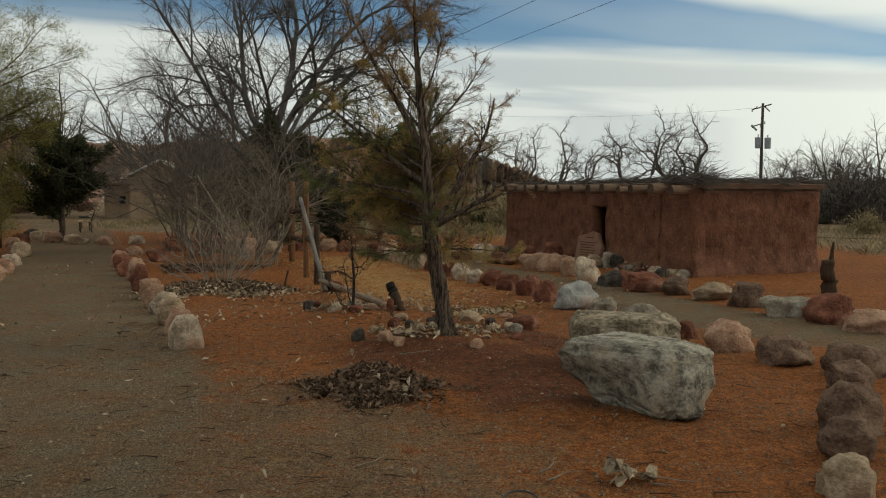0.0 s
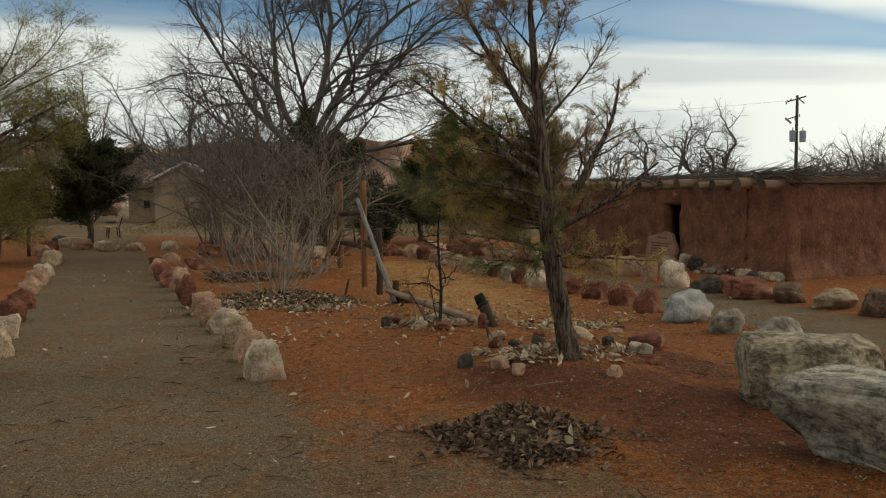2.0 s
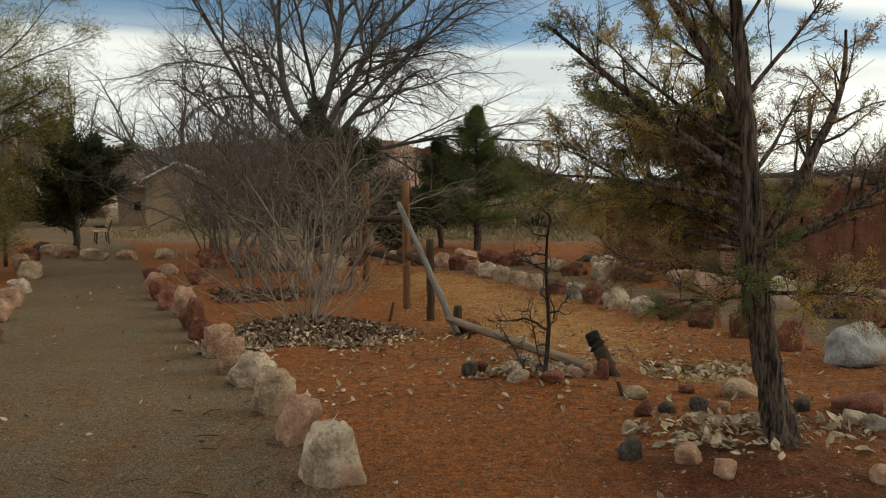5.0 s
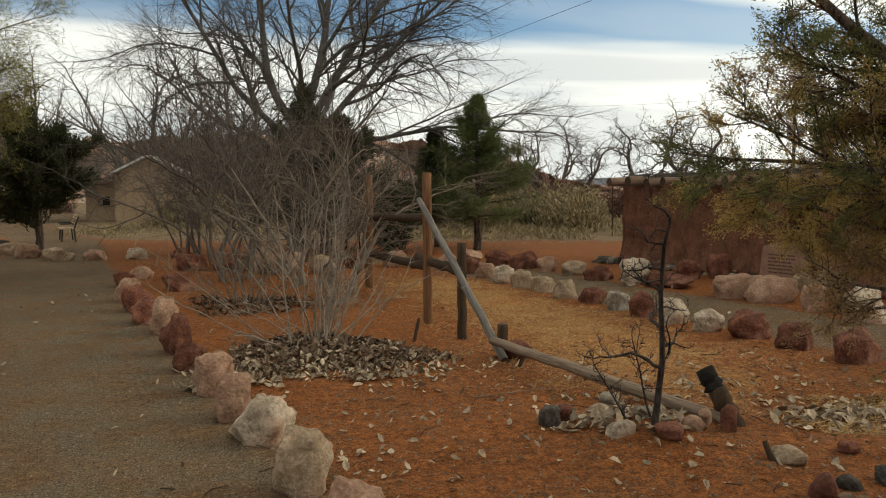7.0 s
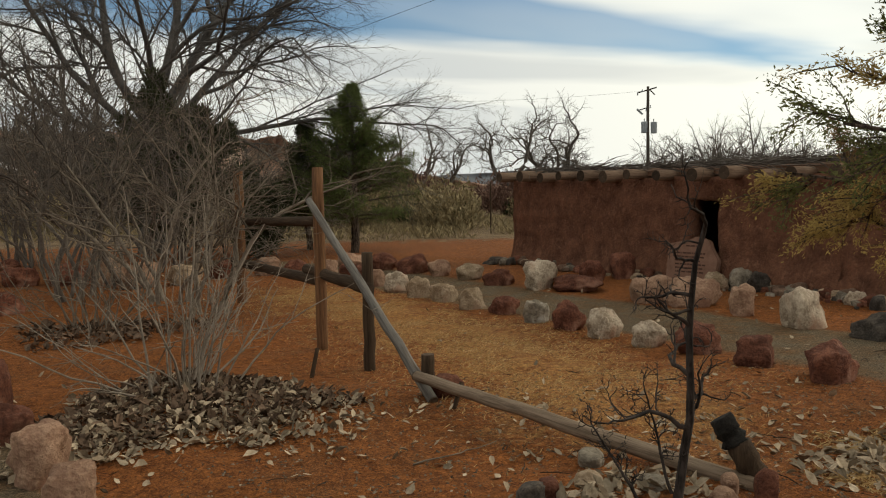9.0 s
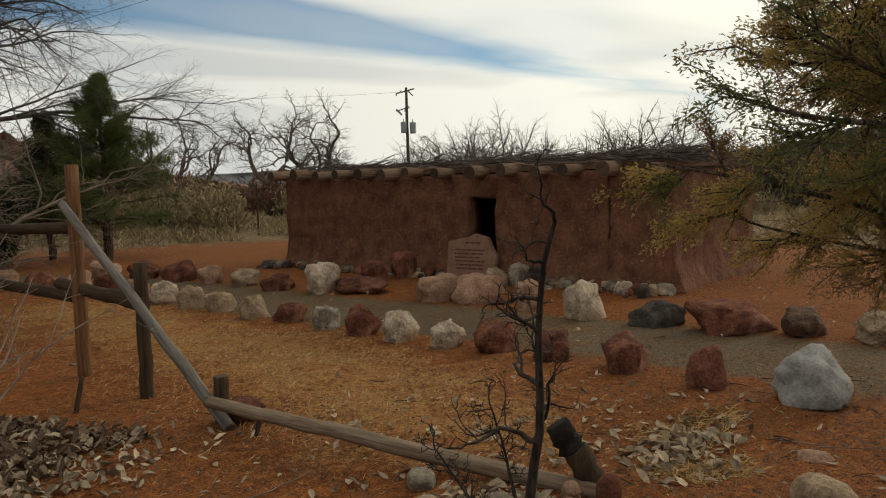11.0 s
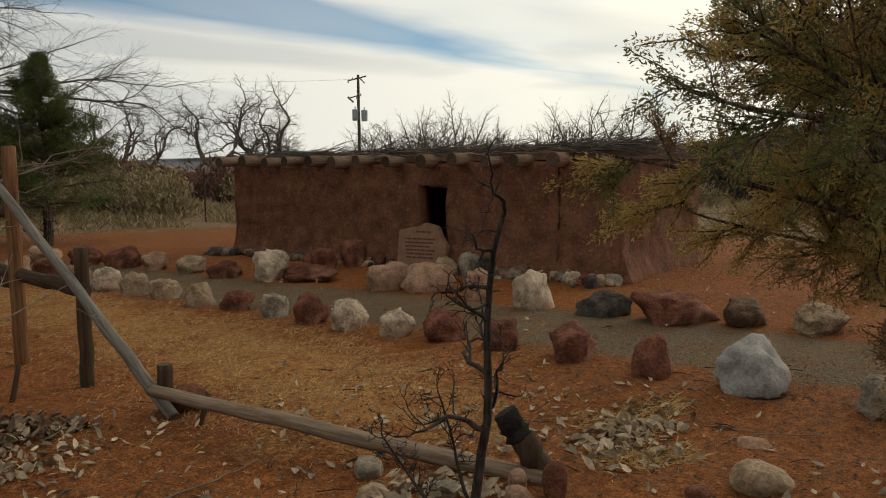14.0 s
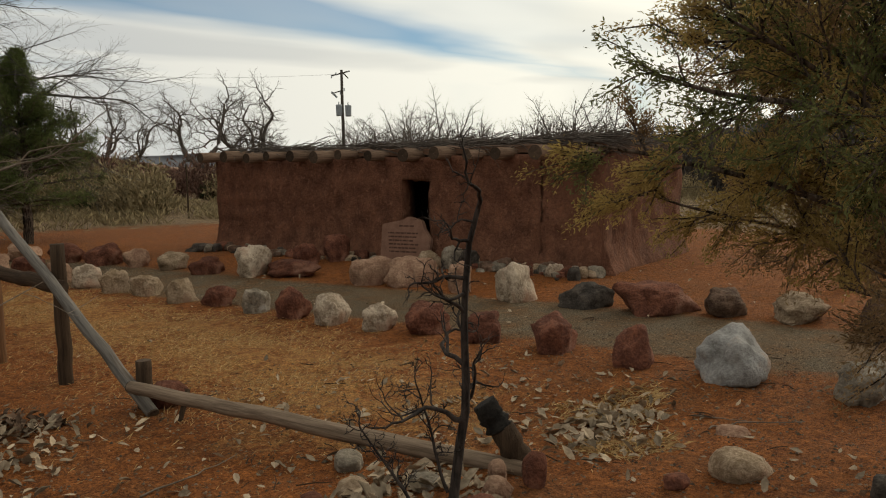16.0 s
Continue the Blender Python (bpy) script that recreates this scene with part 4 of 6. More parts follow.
rail("grey weathered rail leaning from a post to the ground", (-2.26, 13.24, 0.02), (-3.14, 15.55, 1.563), 0.044, 0.037, GREYLOG, 11, GREYLOG)
rail("long brown weathered rail fallen on the ground", (-2.37, 13.36, 0.19), (-0.88, 10.95, 0.06), 0.042, 0.052, BROWNLOG, 12, BROWNLOG)
rail("dark weathered fence rail across the posts", (-3.03, 15.62, 1.34), (-4.25, 19.8, 1.20), 0.055, 0.05, DARKPOST, 13)
rail("dark weathered fence rail across the posts", (-2.64, 14.45, 0.76), (-3.18, 16.1, 0.80), 0.062, 0.058, DARKPOST, 14)
rail("dark weathered fence rail across the posts", (-3.06, 15.65, 0.72), (-4.25, 19.8, 0.58), 0.06, 0.055, DARKPOST, 15)
stump = thing("charred_stump", "leaning broken post with a charred top", "stump", pose(-0.90, 11.03, 0))
part("post", log_mesh(21, (0.12, -0.08, -0.1), (-0.035, 0.06, 0.27), 0.07, 0.068, DARKPOST, LOGEND, wobble=0.01), parent=stump)
part("charred_top", log_mesh(23, (-0.035, 0.06, 0.262), (-0.10, 0.12, 0.40), 0.071, 0.064, CHAR, CHAR, wobble=0.014), parent=stump, label="blackened burnt top")
snag = thing("burnt_post", "short burnt dark post with a splintered top", "stump", pose(6.2, 13.5, 0))
part("post", log_mesh(22, (0, 0, -0.1), (-0.05, 0, 0.58), 0.13, 0.10, DARKPOST, LOGEND, wobble=0.02), parent=snag)
part("splinter", log_mesh(24, (-0.01, 0, 0.5), (0.03, 0, 0.88), 0.045, 0.018, DARKPOST, None, 8, 0.004, 6), parent=snag)
for k, (x, y, dx, dy, h) in enumerate(((-3.19, 14.26, 0.07, 0.04, 0.27), (-2.15, 13.03, 0.09, 0.05, 0.19), (-0.86, 10.2, -0.05, 0.1, 0.14))):
    peg = new("stake", log_mesh(30 + k, (0, 0, -0.05), (dx, dy, h), 0.02, 0.018, DARKPOST, None, 8, 0.0, 5))
    peg.matrix_basis = pose(x, y, 0)
    tagged(peg, "small dark leaning stake in red earth", "stake", "stakes")

# ---- trees and shrubs near the walk ----
def big_cottonwood():
    rng = np.random.default_rng(3)
    thick, thin, tips = [], [], []
    P, R, D = bend_line(rng, np.array([0, 0, -0.2]), np.array([0.03, 0, 1.0]), 3.6, 0.38, 0.28, 6, 0.03, 0.02)
    thick.append((P, R))
    plan = [(7, 0.54, 0.62, 0.10, 0.015, 8, 0.22), (6, 0.56, 0.62, 0.14, -0.015, 6, 0.2), (6, 0.56, 0.62, 0.16, -0.03, 5, 0.15), (5, 0.60, 0.6, 0.16, -0.03, 4, 0.15), (4, 0.64, 0.6, 0.16, -0.04, 3, 0.2)]
    for h, x, y, z, L, r in ((1.0, 0.05, 0.1, 1.0, 6.0, 0.24), (0.95, -0.42, 0.15, 1.0, 6.0, 0.22), (0.95, 0.45, -0.1, 1.0, 6.2, 0.23), (0.85, -0.85, -0.2, 0.85, 5.4, 0.18), (0.88, 0.9, 0.2, 0.75, 5.8, 0.19), (0.8, 1.0, -0.4, 0.34, 5.2, 0.15), (0.75, -1.0, 0.3, 0.42, 5.0, 0.15), (0.9, 0.1, -0.7, 0.8, 4.8, 0.16), (0.9, 0.1, 0.8, 0.9, 4.8, 0.16)):
        i = h * 6
        k = min(int(i), 5)
        grow(rng, P[k] + (P[k + 1] - P[k]) * (i - k), unit(np.array([x, y, z])), L, r * 0.62, plan, 0, thick, thin, tips)
    ob = thing("cottonwood_tree", "tall leafless cottonwood with a broad spreading crown", "tree", pose(-7.2, 29.8, 0))
    part("trunk", tubes("trunk", thick, 7, COTTON), parent=ob)
    part("crown", tubes("crown", thin, 3, COTTON), parent=ob)


big_cottonwood()


def juniper_limb(rng, p, d, L, r, kind, dead, reach, mats, thin, spots):
    """One crooked limb with forked side branches; sprays clothe the outer twigs, and some branches are dead."""
    P, R, D = bend_line(rng, np.array(p), unit(np.array(d)), L, r, r * 0.2, 12, 0.055, 0.004)
    for k in range(int(6 * L) + 5):
        f = 0.25 + 0.75 * (k + rng.random()) / (int(6 * L) + 5)
        i = min(int(f * 12), 11)
        way = unit(side_way(rng, D[i], rng.uniform(0.45, 1.05)) + np.array([0, 0, 0.12]))
        Q, S, E = bend_line(rng, P[i], way, max(0.16, min(L, 1.3) * (0.20 + 0.30 * (1 - f)) * reach * rng.uniform(0.55, 1.25)), max(0.004, R[i] * 0.42), 0.003, 6, 0.13, 0.015)
        thin.append((Q, S))
        gone = rng.random() < dead
        tone = kind if rng.random() < 0.7 else list(mats)[rng.integers(len(mats))]
        for m in range(7):
            j = 2 + int(4.999 * (m + rng.random()) / 7)
            W, U, B = bend_line(rng, Q[j - 1] + (Q[j] - Q[j - 1]) * rng.random(), side_way(rng, E[j], rng.uniform(0.35, 0.85)), rng.uniform(0.07, 0.20) * max(1.0, reach), 0.003, 0.0015, 4, 0.14, 0.01)
            thin.append((W, U))
            if gone and rng.random() < 0.82:
                continue
            for h in (1, 2, 3, 4):
                spots.setdefault(tone, []).append((W[h], B[h]))
    return P, R, D


def conifer_parts(ob, rng, trunk_line, limbs, mats, per, size, spread, narrow, droop, bark, twig_n=9, bare=0.0, apart=False):
    """Trunk, limbs and sprays of a juniper or pine. limbs: (start, way, length, radius, which foliage, share of dead twigs)."""
    # shaggy trunk: long ridges of bark that twist a little
    T0, R0 = trunk_line
    f = np.linspace(0, 1, 70)
    g = np.linspace(0, 1, len(T0))
    P = np.stack([np.interp(f, g, T0[:, c]) for c in range(3)], 1)
    P[1:-1] = (P[:-2] + P[1:-1] * 2 + P[2:]) / 4
    V, F = tube_arrays([(P, np.interp(f, g, R0))], 22)
    V = V.reshape(70, 22, 3)
    for i in range(70):
        for j in range(22):
            a = j / 22 * 2 * math.pi + P[i, 2] * 0.9
            k = noise.noise(Vector((math.cos(a) * 2.2, math.sin(a) * 2.2, P[i, 2] * 1.2))) + 1.1 * (0.4 - abs(noise.noise(Vector((math.cos(a) * 4.5, math.sin(a) * 4.5, P[i, 2] * 2.0)))) * 2)
            V[i, j] += (V[i, j] - P[i]) * 0.34 * k
    part("trunk", raw_mesh("trunk", V.reshape(-1, 3), F, bark), parent=ob)
    wood, cover = [], {}

    def clothe(spots, under):
        for k, at in spots.items():
            part("foliage", sprays(rng, [q[0] for q in at], [q[1] for q in at], per, size, spread, narrow, mats[k], "foliage", droop), parent=under)

    for p, d, L, r, kind, *more in limbs:
        dead, reach = (list(more) + [bare, 1.0][len(more):])[:2]
        if apart:
            rng = np.random.default_rng(int(L * 1000) + int(p[2] * 977))
        thin, spots = [], {}
        if apart:
            P, R, D = juniper_limb(rng, p, d, L, r, kind, dead, reach, mats, thin, spots)
        else:
            P, R, D = bend_line(rng, np.array(p), unit(np.array(d)), L, r, r * 0.25, 8, 0.035, 0.004)
            for i in range(1, 9):
                for _ in range(twig_n if i > 2 else max(1, twig_n // 3)):
                    w = side_way(rng, D[i], rng.uniform(0.35, 1.1))
                    Q, S, E = bend_line(rng, P[i] + rng.normal(0, 0.02, 3), w, max(0.05, min(L, 1.0) * reach * rng.uniform(0.09, 0.28)), r * 0.25, 0.0025, 4, 0.16, 0.02)
                    thin.append((Q, S))
                    if rng.random() < dead:
                        continue
                    k = kind if rng.random() < 0.75 else list(mats)[rng.integers(len(mats))]
                    for j in (1, 2, 3, 4):
                        spots.setdefault(k, []).append((Q[j], E[j]))
                        spots[k].append(((Q[j] + Q[j - 1]) / 2, E[j]))
        V, F = tube_arrays([(P, R)], 6)
        V2, F2 = tube_arrays(thin, 3)
        F3 = np.concatenate([F, F2 + len(V)])
        if apart:
            limb = part("branch", raw_mesh("branch", np.concatenate([V, V2]), F3, bark), parent=ob)
            clothe(spots, limb)
        else:
            wood.append((np.concatenate([V, V2]), F3))
            for k, at in spots.items():
                cover.setdefault(k, []).extend(at)
    if not apart:
        n = np.cumsum([0] + [len(w[0]) for w in wood])
        part("branchwork", raw_mesh("branchwork", np.concatenate([w[0] for w in wood]), np.concatenate([w[1] + o for w, o in zip(wood, n)]), bark), parent=ob)
        clothe(cover, ob)


def near_juniper():
    rng = np.random.default_rng(8)
    ob = thing("juniper_tree", "half-dead juniper tree with shaggy bark and rusty sprays", "tree", pose(-0.17, 8.85, 0.06))
    T = np.array([(0.03, -0.02, -0.1), (0.02, 0, 0.05), (-0.04, 0.02, 0.35), (-0.10, 0.03, 0.75), (-0.17, 0.0, 1.15), (-0.20, -0.02, 1.6), (-0.23, 0, 2.1), (-0.30, 0, 2.7), (-0.34, 0.02, 3.3), (-0.36, 0, 3.75)])
    R = np.array([0.15, 0.105, 0.082, 0.077, 0.072, 0.058, 0.046, 0.036, 0.024, 0.010])
    limbs = []
    # height, azimuth from +x towards +y, rise, length, radius, foliage, share of dead twigs
    for h, az, up, L, r, k, *rest in (
        (1.70, 166, 0.48, 1.58, 0.045, "green", 0.0), (1.85, 188, 0.50, 1.20, 0.034, "ochre", 0.8), (1.42, 157, 0.24, 1.38, 0.032, "ochre", -0.1), (1.10, 172, -0.02, 0.95, 0.028, "rust", 0.1),
        (0.98, 205, 0.06, 0.75, 0.026, "green", 0.45), (2.0, 176, 1.05, 1.9, 0.042, "rust", 0.5), (1.15, 0, 1.02, 1.75, 0.050, "rust", 0.62), (1.20, -6, 0.60, 1.2, 0.044, "rust", 0.62),
        (0.98, 12, 0.2, 0.85, 0.028, "ochre", 0.35), (1.2, 275, 0.40, 0.62, 0.024, "green", 0.25), (1.05, 240, 0.05, 0.60, 0.022, "green", 0.5), (1.0, 300, 0.12, 0.7, 0.024, "rust", 0.6),
        (1.28, 135, 0.15, 1.60, 0.034, "ochre", -0.3, 0.42), (1.25, 133, 0.14, 1.45, 0.024, "ochre", -0.3, 0.36), (1.35, 126, 0.28, 0.88, 0.034, "ochre", 0.05), (1.35, 104, 0.86, 1.95, 0.052, "rust", 0.1), (1.72, 132, 0.30, 0.90, 0.034, "rust", 0.1),
        (2.20, 118, 0.70, 1.05, 0.030, "ochre", 0.15), (1.30, 112, 0.0, 0.9, 0.030, "rust", 0.1), (1.25, 104, 0.05, 1.0, 0.030, "ochre", 0.1), (1.55, 164, 0.30, 1.48, 0.036, "green", -0.1, 0.8),
        (1.45, 150, 0.30, 0.80, 0.028, "ochre", 0.2), (1.75, 88, 0.15, 1.35, 0.028, "green", 0.1), (1.95, 80, 0.08, 1.5, 0.030, "rust", 0.1), (1.40, 84, 0.25, 1.4, 0.030, "ochre", 0.1), (2.0, 96, 0.14, 1.15, 0.028, "green", 0.05), (1.2, 92, 0.16, 1.25, 0.028, "rust", 0.1), (1.95, 118, 0.10, 0.80, 0.028, "green", 0.1), (1.55, 92, 0.42, 1.30, 0.028, "green", 0.15), (1.85, 86, 0.2, 1.1, 0.026, "rust", 0.15), (1.90, 150, 0.25, 1.2, 0.030, "green", 0.2), (2.05, 134, 0.3, 1.0, 0.028, "ochre", 0.1), (2.40, 110, 0.5, 0.8, 0.024, "green", 0.0), (1.72, 129, 0.24, 1.30, 0.032, "green", -0.2, 0.75), (1.55, 118, 0.35, 1.25, 0.030, "ochre", -0.2, 0.8), (2.6, 128, 0.6, 0.8, 0.02, "ochre", 0.05), (1.45, 108, 0.26, 1.0, 0.028, "ochre", 0.15),
        (2.0, 95, 0.62, 1.30, 0.030, "green", 0.15), (1.4, 70, 0.35, 1.2, 0.030, "ochre", 0.25), (1.0, 60, 0.1, 0.9, 0.026, "rust", 0.55), (1.7, 40, 0.7, 1.1, 0.028, "rust", 0.5),
        (2.2, 20, 0.85, 1.1, 0.028, "rust", 0.5), (2.5, 190, 0.85, 0.9, 0.024, "rust", 0.35), (2.6, 330, 0.85, 0.8, 0.022, "rust", 0.45), (2.9, 150, 0.9, 0.75, 0.02, "rust", 0.3),
        (3.0, 60, 1.0, 0.7, 0.018, "rust", 0.3), (3.1, 250, 1.0, 0.6, 0.016, "rust", 0.3), (3.3, 0, 1.1, 0.5, 0.014, "rust", 0.2), (3.5, 180, 1.1, 0.45, 0.012, "rust", 0.2),
    ):
        i = np.searchsorted(T[:, 2], h) - 1
        p = T[i] + (T[i + 1] - T[i]) * (h - T[i, 2]) / (T[i + 1, 2] - T[i, 2])
        a = radians(az)
        up += 0.14 if h < 1.5 and 60 < az < 128 else 0.0
        rest[0] = min(0.8, rest[0] + (0.30 if h > 2.0 else 0.12))
        limbs.append((p, (math.cos(a) * math.cos(up), math.sin(a) * math.cos(up), math.sin(up)), L, r if r > 0.04 else r * 0.62, k, *rest))
    conifer_parts(ob, rng, (T, R), limbs, {"rust": RUST, "ochre": OCHRE, "green": GREEN}, 26, 0.016, 0.015, 0.15, 0.15, BARK, 9, 0.2, True)


near_juniper()


def pine(x, y, h, spread, seed, mat, label, base=0.5, rings=11, per=4, size=0.105):
    rng = np.random.default_rng(seed)
    ob = thing("pine_tree", label, "tree", pose(x, y, 0))
    T = np.array([(rng.normal(0, 0.03), rng.normal(0, 0.03), z) for z in np.linspace(-0.1, h, 10)])
    R = np.linspace(0.03 * h / 1.2, 0.012, 10)
    limbs = []
    for k in range(rings * 8):
        f = (k // 8 + rng.uniform(0, 1)) / rings
        z = base + (h - base) * f * 0.97
        a = rng.uniform(0, 6.28)
        L = spread * min(1.0, 1.25 * (1 - f)) * rng.uniform(0.5, 1.1) + 0.04
        limbs.append(((0, 0, z), (math.cos(a), math.sin(a), 0.10 + 0.75 * f), L, 0.012 + 0.02 * (1 - f), "a"))
    conifer_parts(ob, rng, (T, R), limbs, {"a": mat}, per, size, 0.045, 0.05, 0.0, BARK, 6)
    return ob


pine(-1.85, 27.9, 4.3, 1.75, 31, PINEG, "young green pine tree standing on red earth", 0.75, 13, 3, 0.085)
pine(-3.0, 29.2, 3.5, 1.15, 33, DARKG, "dark green pine standing behind a younger pine", 0.7, 10, 2, 0.10)


def dark_bush(x, y, h, r, seed, mat, label, name="juniper_bush", per=3, size=0.16):
    rng = np.random.default_rng(seed)
    ob = thing(name, label, "tree", pose(x, y, 0))
    T = np.array([(rng.normal(0, 0.02), rng.normal(0, 0.02), z) for z in np.linspace(-0.1, h * 0.8, 8)])
    limbs = []
    for k in range(56):
        z = h * rng.uniform(0.12, 0.72)
        a = rng.uniform(0, 6.28)
        limbs.append(((0, 0, z), (math.cos(a), math.sin(a), rng.uniform(0.3, 1.3)), r * rng.uniform(0.5, 1.35) * (1.15 - 0.6 * z / h), 0.03, "a"))
    conifer_parts(ob, rng, (T, np.linspace(0.12, 0.03, 8)), limbs, {"a": mat}, per, size, 0.07, 0.12, -0.4, BARK, 5)


dark_bush(-14.75, 29.2, 4.1, 1.8, 41, DARKG, "dense dark juniper tree beside a bench")
dark_bush(-6.1, 27.6, 4.3, 1.6, 42, DARKG, "dense dark juniper behind bare shrubs", per=5, size=0.17)
dark_bush(-4.2, 27.2, 1.7, 0.7, 43, DARKG, "dense dark juniper behind bare shrubs")


def shrub(x, y, count, h, spread, seed, mat, label, thick=0.011, kids=6, lean=0.55, wander=0.10, plan=None):
    """Many stems that fan out of the ground, forked into twigs."""
    rng = np.random.default_rng(seed)
    ob = thing("shrub", label, "shrub", pose(x, y, ground_z(x, y)), "leafless shrubs")
    for _ in range(count):
        a, out = rng.uniform(0, 6.28), abs(rng.normal(0, lean))
        p = np.array([math.cos(a), math.sin(a), 0]) * spread * 0.28 * rng.random() + np.array([0, 0, -0.03])
        d = unit(np.array([math.cos(a) * out, math.sin(a) * out, 1]))
        L = h * rng.uniform(0.45, 1.1)
        r = thick * rng.uniform(0.6, 1.3)
        main, thin = [], []
        P, R, D = bend_line(rng, p, d, L, r, r * 0.3, 9, wander, 0.0)
        main.append((P, R))
        for k in range(kids):
            i = rng.integers(3, 9)
            Q, S, E = bend_line(rng, P[i], side_way(rng, D[i], rng.uniform(0.35, 0.9)), L * rng.uniform(0.15, 0.42), R[i] * 0.6, 0.002, 5, wander * 1.6, 0.01)
            thin.append((Q, S))
            for _k in range(2):
                j = rng.integers(1, 5)
                W, U, _ = bend_line(rng, Q[j], side_way(rng, E[j], rng.uniform(0.4, 1.0)), L * rng.uniform(0.06, 0.18), 0.0035, 0.0015, 3, wander * 1.6, 0.01)
                thin.append((W, U))
        V, F = tube_arrays(main, 5)
        V2, F2 = tube_arrays(thin, 3)
        part("stem", raw_mesh("stem", np.concatenate([V, V2]), np.concatenate([F, F2 + len(V)]), mat), parent=ob)
    return ob


shrub(-4.18, 13.85, 38, 1.6, 1.3, 51, TWIGPALE, "leafless pale multi-stemmed shrub among fallen leaves", thick=0.010, kids=4, lean=0.95, wander=0.10)
shrub(-5.7, 17.4, 30, 1.7, 1.6, 52, TWIG, "leafless pale shrub beside the walking path", lean=0.8, wander=0.14)
def tall_shrub(x, y, count, h, seed, mat, label, lean=0.5):
    """Crooked forked stems that rise from one root into a tangle of twigs."""
    plan = [(5, 0.58, 0.6, 0.17, 0.03, 8, 0.28), (5, 0.55, 0.7, 0.24, 0.03, 6, 0.2), (4, 0.55, 0.75, 0.24, 0.0, 4, 0.2), (4, 0.55, 0.75, 0.22, -0.02, 3, 0.2)]
    rng = np.random.default_rng(seed)
    ob = thing("shrub", label, "shrub", pose(x, y, ground_z(x, y)), "tall leafless shrubs")
    for k in range(count):
        a, out = 6.28 * (k + rng.random()) / count, abs(rng.normal(0, lean))
        thick, thin, tips = [], [], []
        grow(rng, np.array([math.cos(a) * 0.25, math.sin(a) * 0.25, -0.05]), unit(np.array([math.cos(a) * out, math.sin(a) * out, 1])), h * 0.72 * rng.uniform(0.75, 1.15), 0.036 * rng.uniform(0.7, 1.25), plan, 0, thick, thin, tips)
        V, F = tube_arrays(thick, 5)
        V2, F2 = tube_arrays([(p, np.maximum(q * 0.8, 0.0025)) for p, q in thin], 3)
        part("stem", raw_mesh("stem", np.concatenate([V, V2]), np.concatenate([F, F2 + len(V)]), mat), parent=ob)


GREYSTEM, TANGLE = "tall leafless shrub with forked grey stems", "tall tangled leafless shrub with dark twigs"
tall_shrub(-5.2, 19.6, 6, 3.4, 53, TWIG, GREYSTEM)
tall_shrub(-4.5, 18.2, 5, 2.9, 54, TWIG, GREYSTEM, 0.4)
tall_shrub(-6.8, 20.6, 7, 3.9, 57, TWIGDARK, TANGLE)
tall_shrub(-8.0, 23.4, 8, 4.4, 55, TWIGDARK, TANGLE)
tall_shrub(-6.0, 24.6, 8, 4.6, 56, TWIGDARK, TANGLE)
tall_shrub(-6.3, 22.0, 7, 4.2, 59, TWIGDARK, TANGLE)
tall_shrub(-9.6, 27.0, 7, 3.4, 58, TWIGDARK, TANGLE)


def sapling():
    plan = [(10, 0.24, 1.0, 0.05, 0.02, 10, 0.28), (3, 0.5, 0.9, 0.30, 0.06, 7, 0.2), (3, 0.5, 0.9, 0.36, 0.08, 6, 0.2), (2, 0.5, 0.8, 0.35, 0.05, 4, 0.3)]
    bare_tree("sapling", "small leafless dark sapling with crooked twigs", (-1.49, 10.74, 0.05), 17, [((0, 0, -0.1), (0.10, -0.03, 1), 1.0), ((-0.05, 0.05, -0.08), (-0.45, 0.15, 0.9), 0.40), ((0, 0, 0.12), (-0.42, 0.1, 0.9), 0.34)], 1.54, 0.026, plan, SAPBARK, SAPBARK)


sapling()

# ---- trees behind the house and along the wash ----
GNARL = [(4, 0.70, 0.95, 0.20, 0.07, 9, 0.3), (5, 0.60, 0.95, 0.34, 0.05, 8, 0.25), (5, 0.55, 0.9, 0.36, 0.02, 6, 0.2), (4, 0.52, 0.8, 0.28, 0.0, 4, 0.15), (3, 0.55, 0.7, 0.24, 0.0, 3, 0.15)]
for (x, y), seed, h in (((23.2, 103.0), 61, 20.0), ((29.0, 104.0), 62, 19.5), ((13.4, 113.0), 63, 20.0), ((6.8, 115.0), 64, 18.0), ((42.5, 97.0), 67, 13.0)):
    bare_tree("gnarled_tree", "leafless gnarled tree with crooked limbs", (x, y, 0), seed, [((0, 0, -0.2), (-0.25, 0, 1), 0.9), ((0.02 * h, 0, -0.2), (0.8, 0.1, 0.75), 0.95), ((-0.01 * h, 0, 0.06 * h), (-0.9, 0.2, 0.45), 0.85)], 0.40 * h, 0.024 * h, GNARL, BARKFAR, BARKFAR, group="gnarled trees")

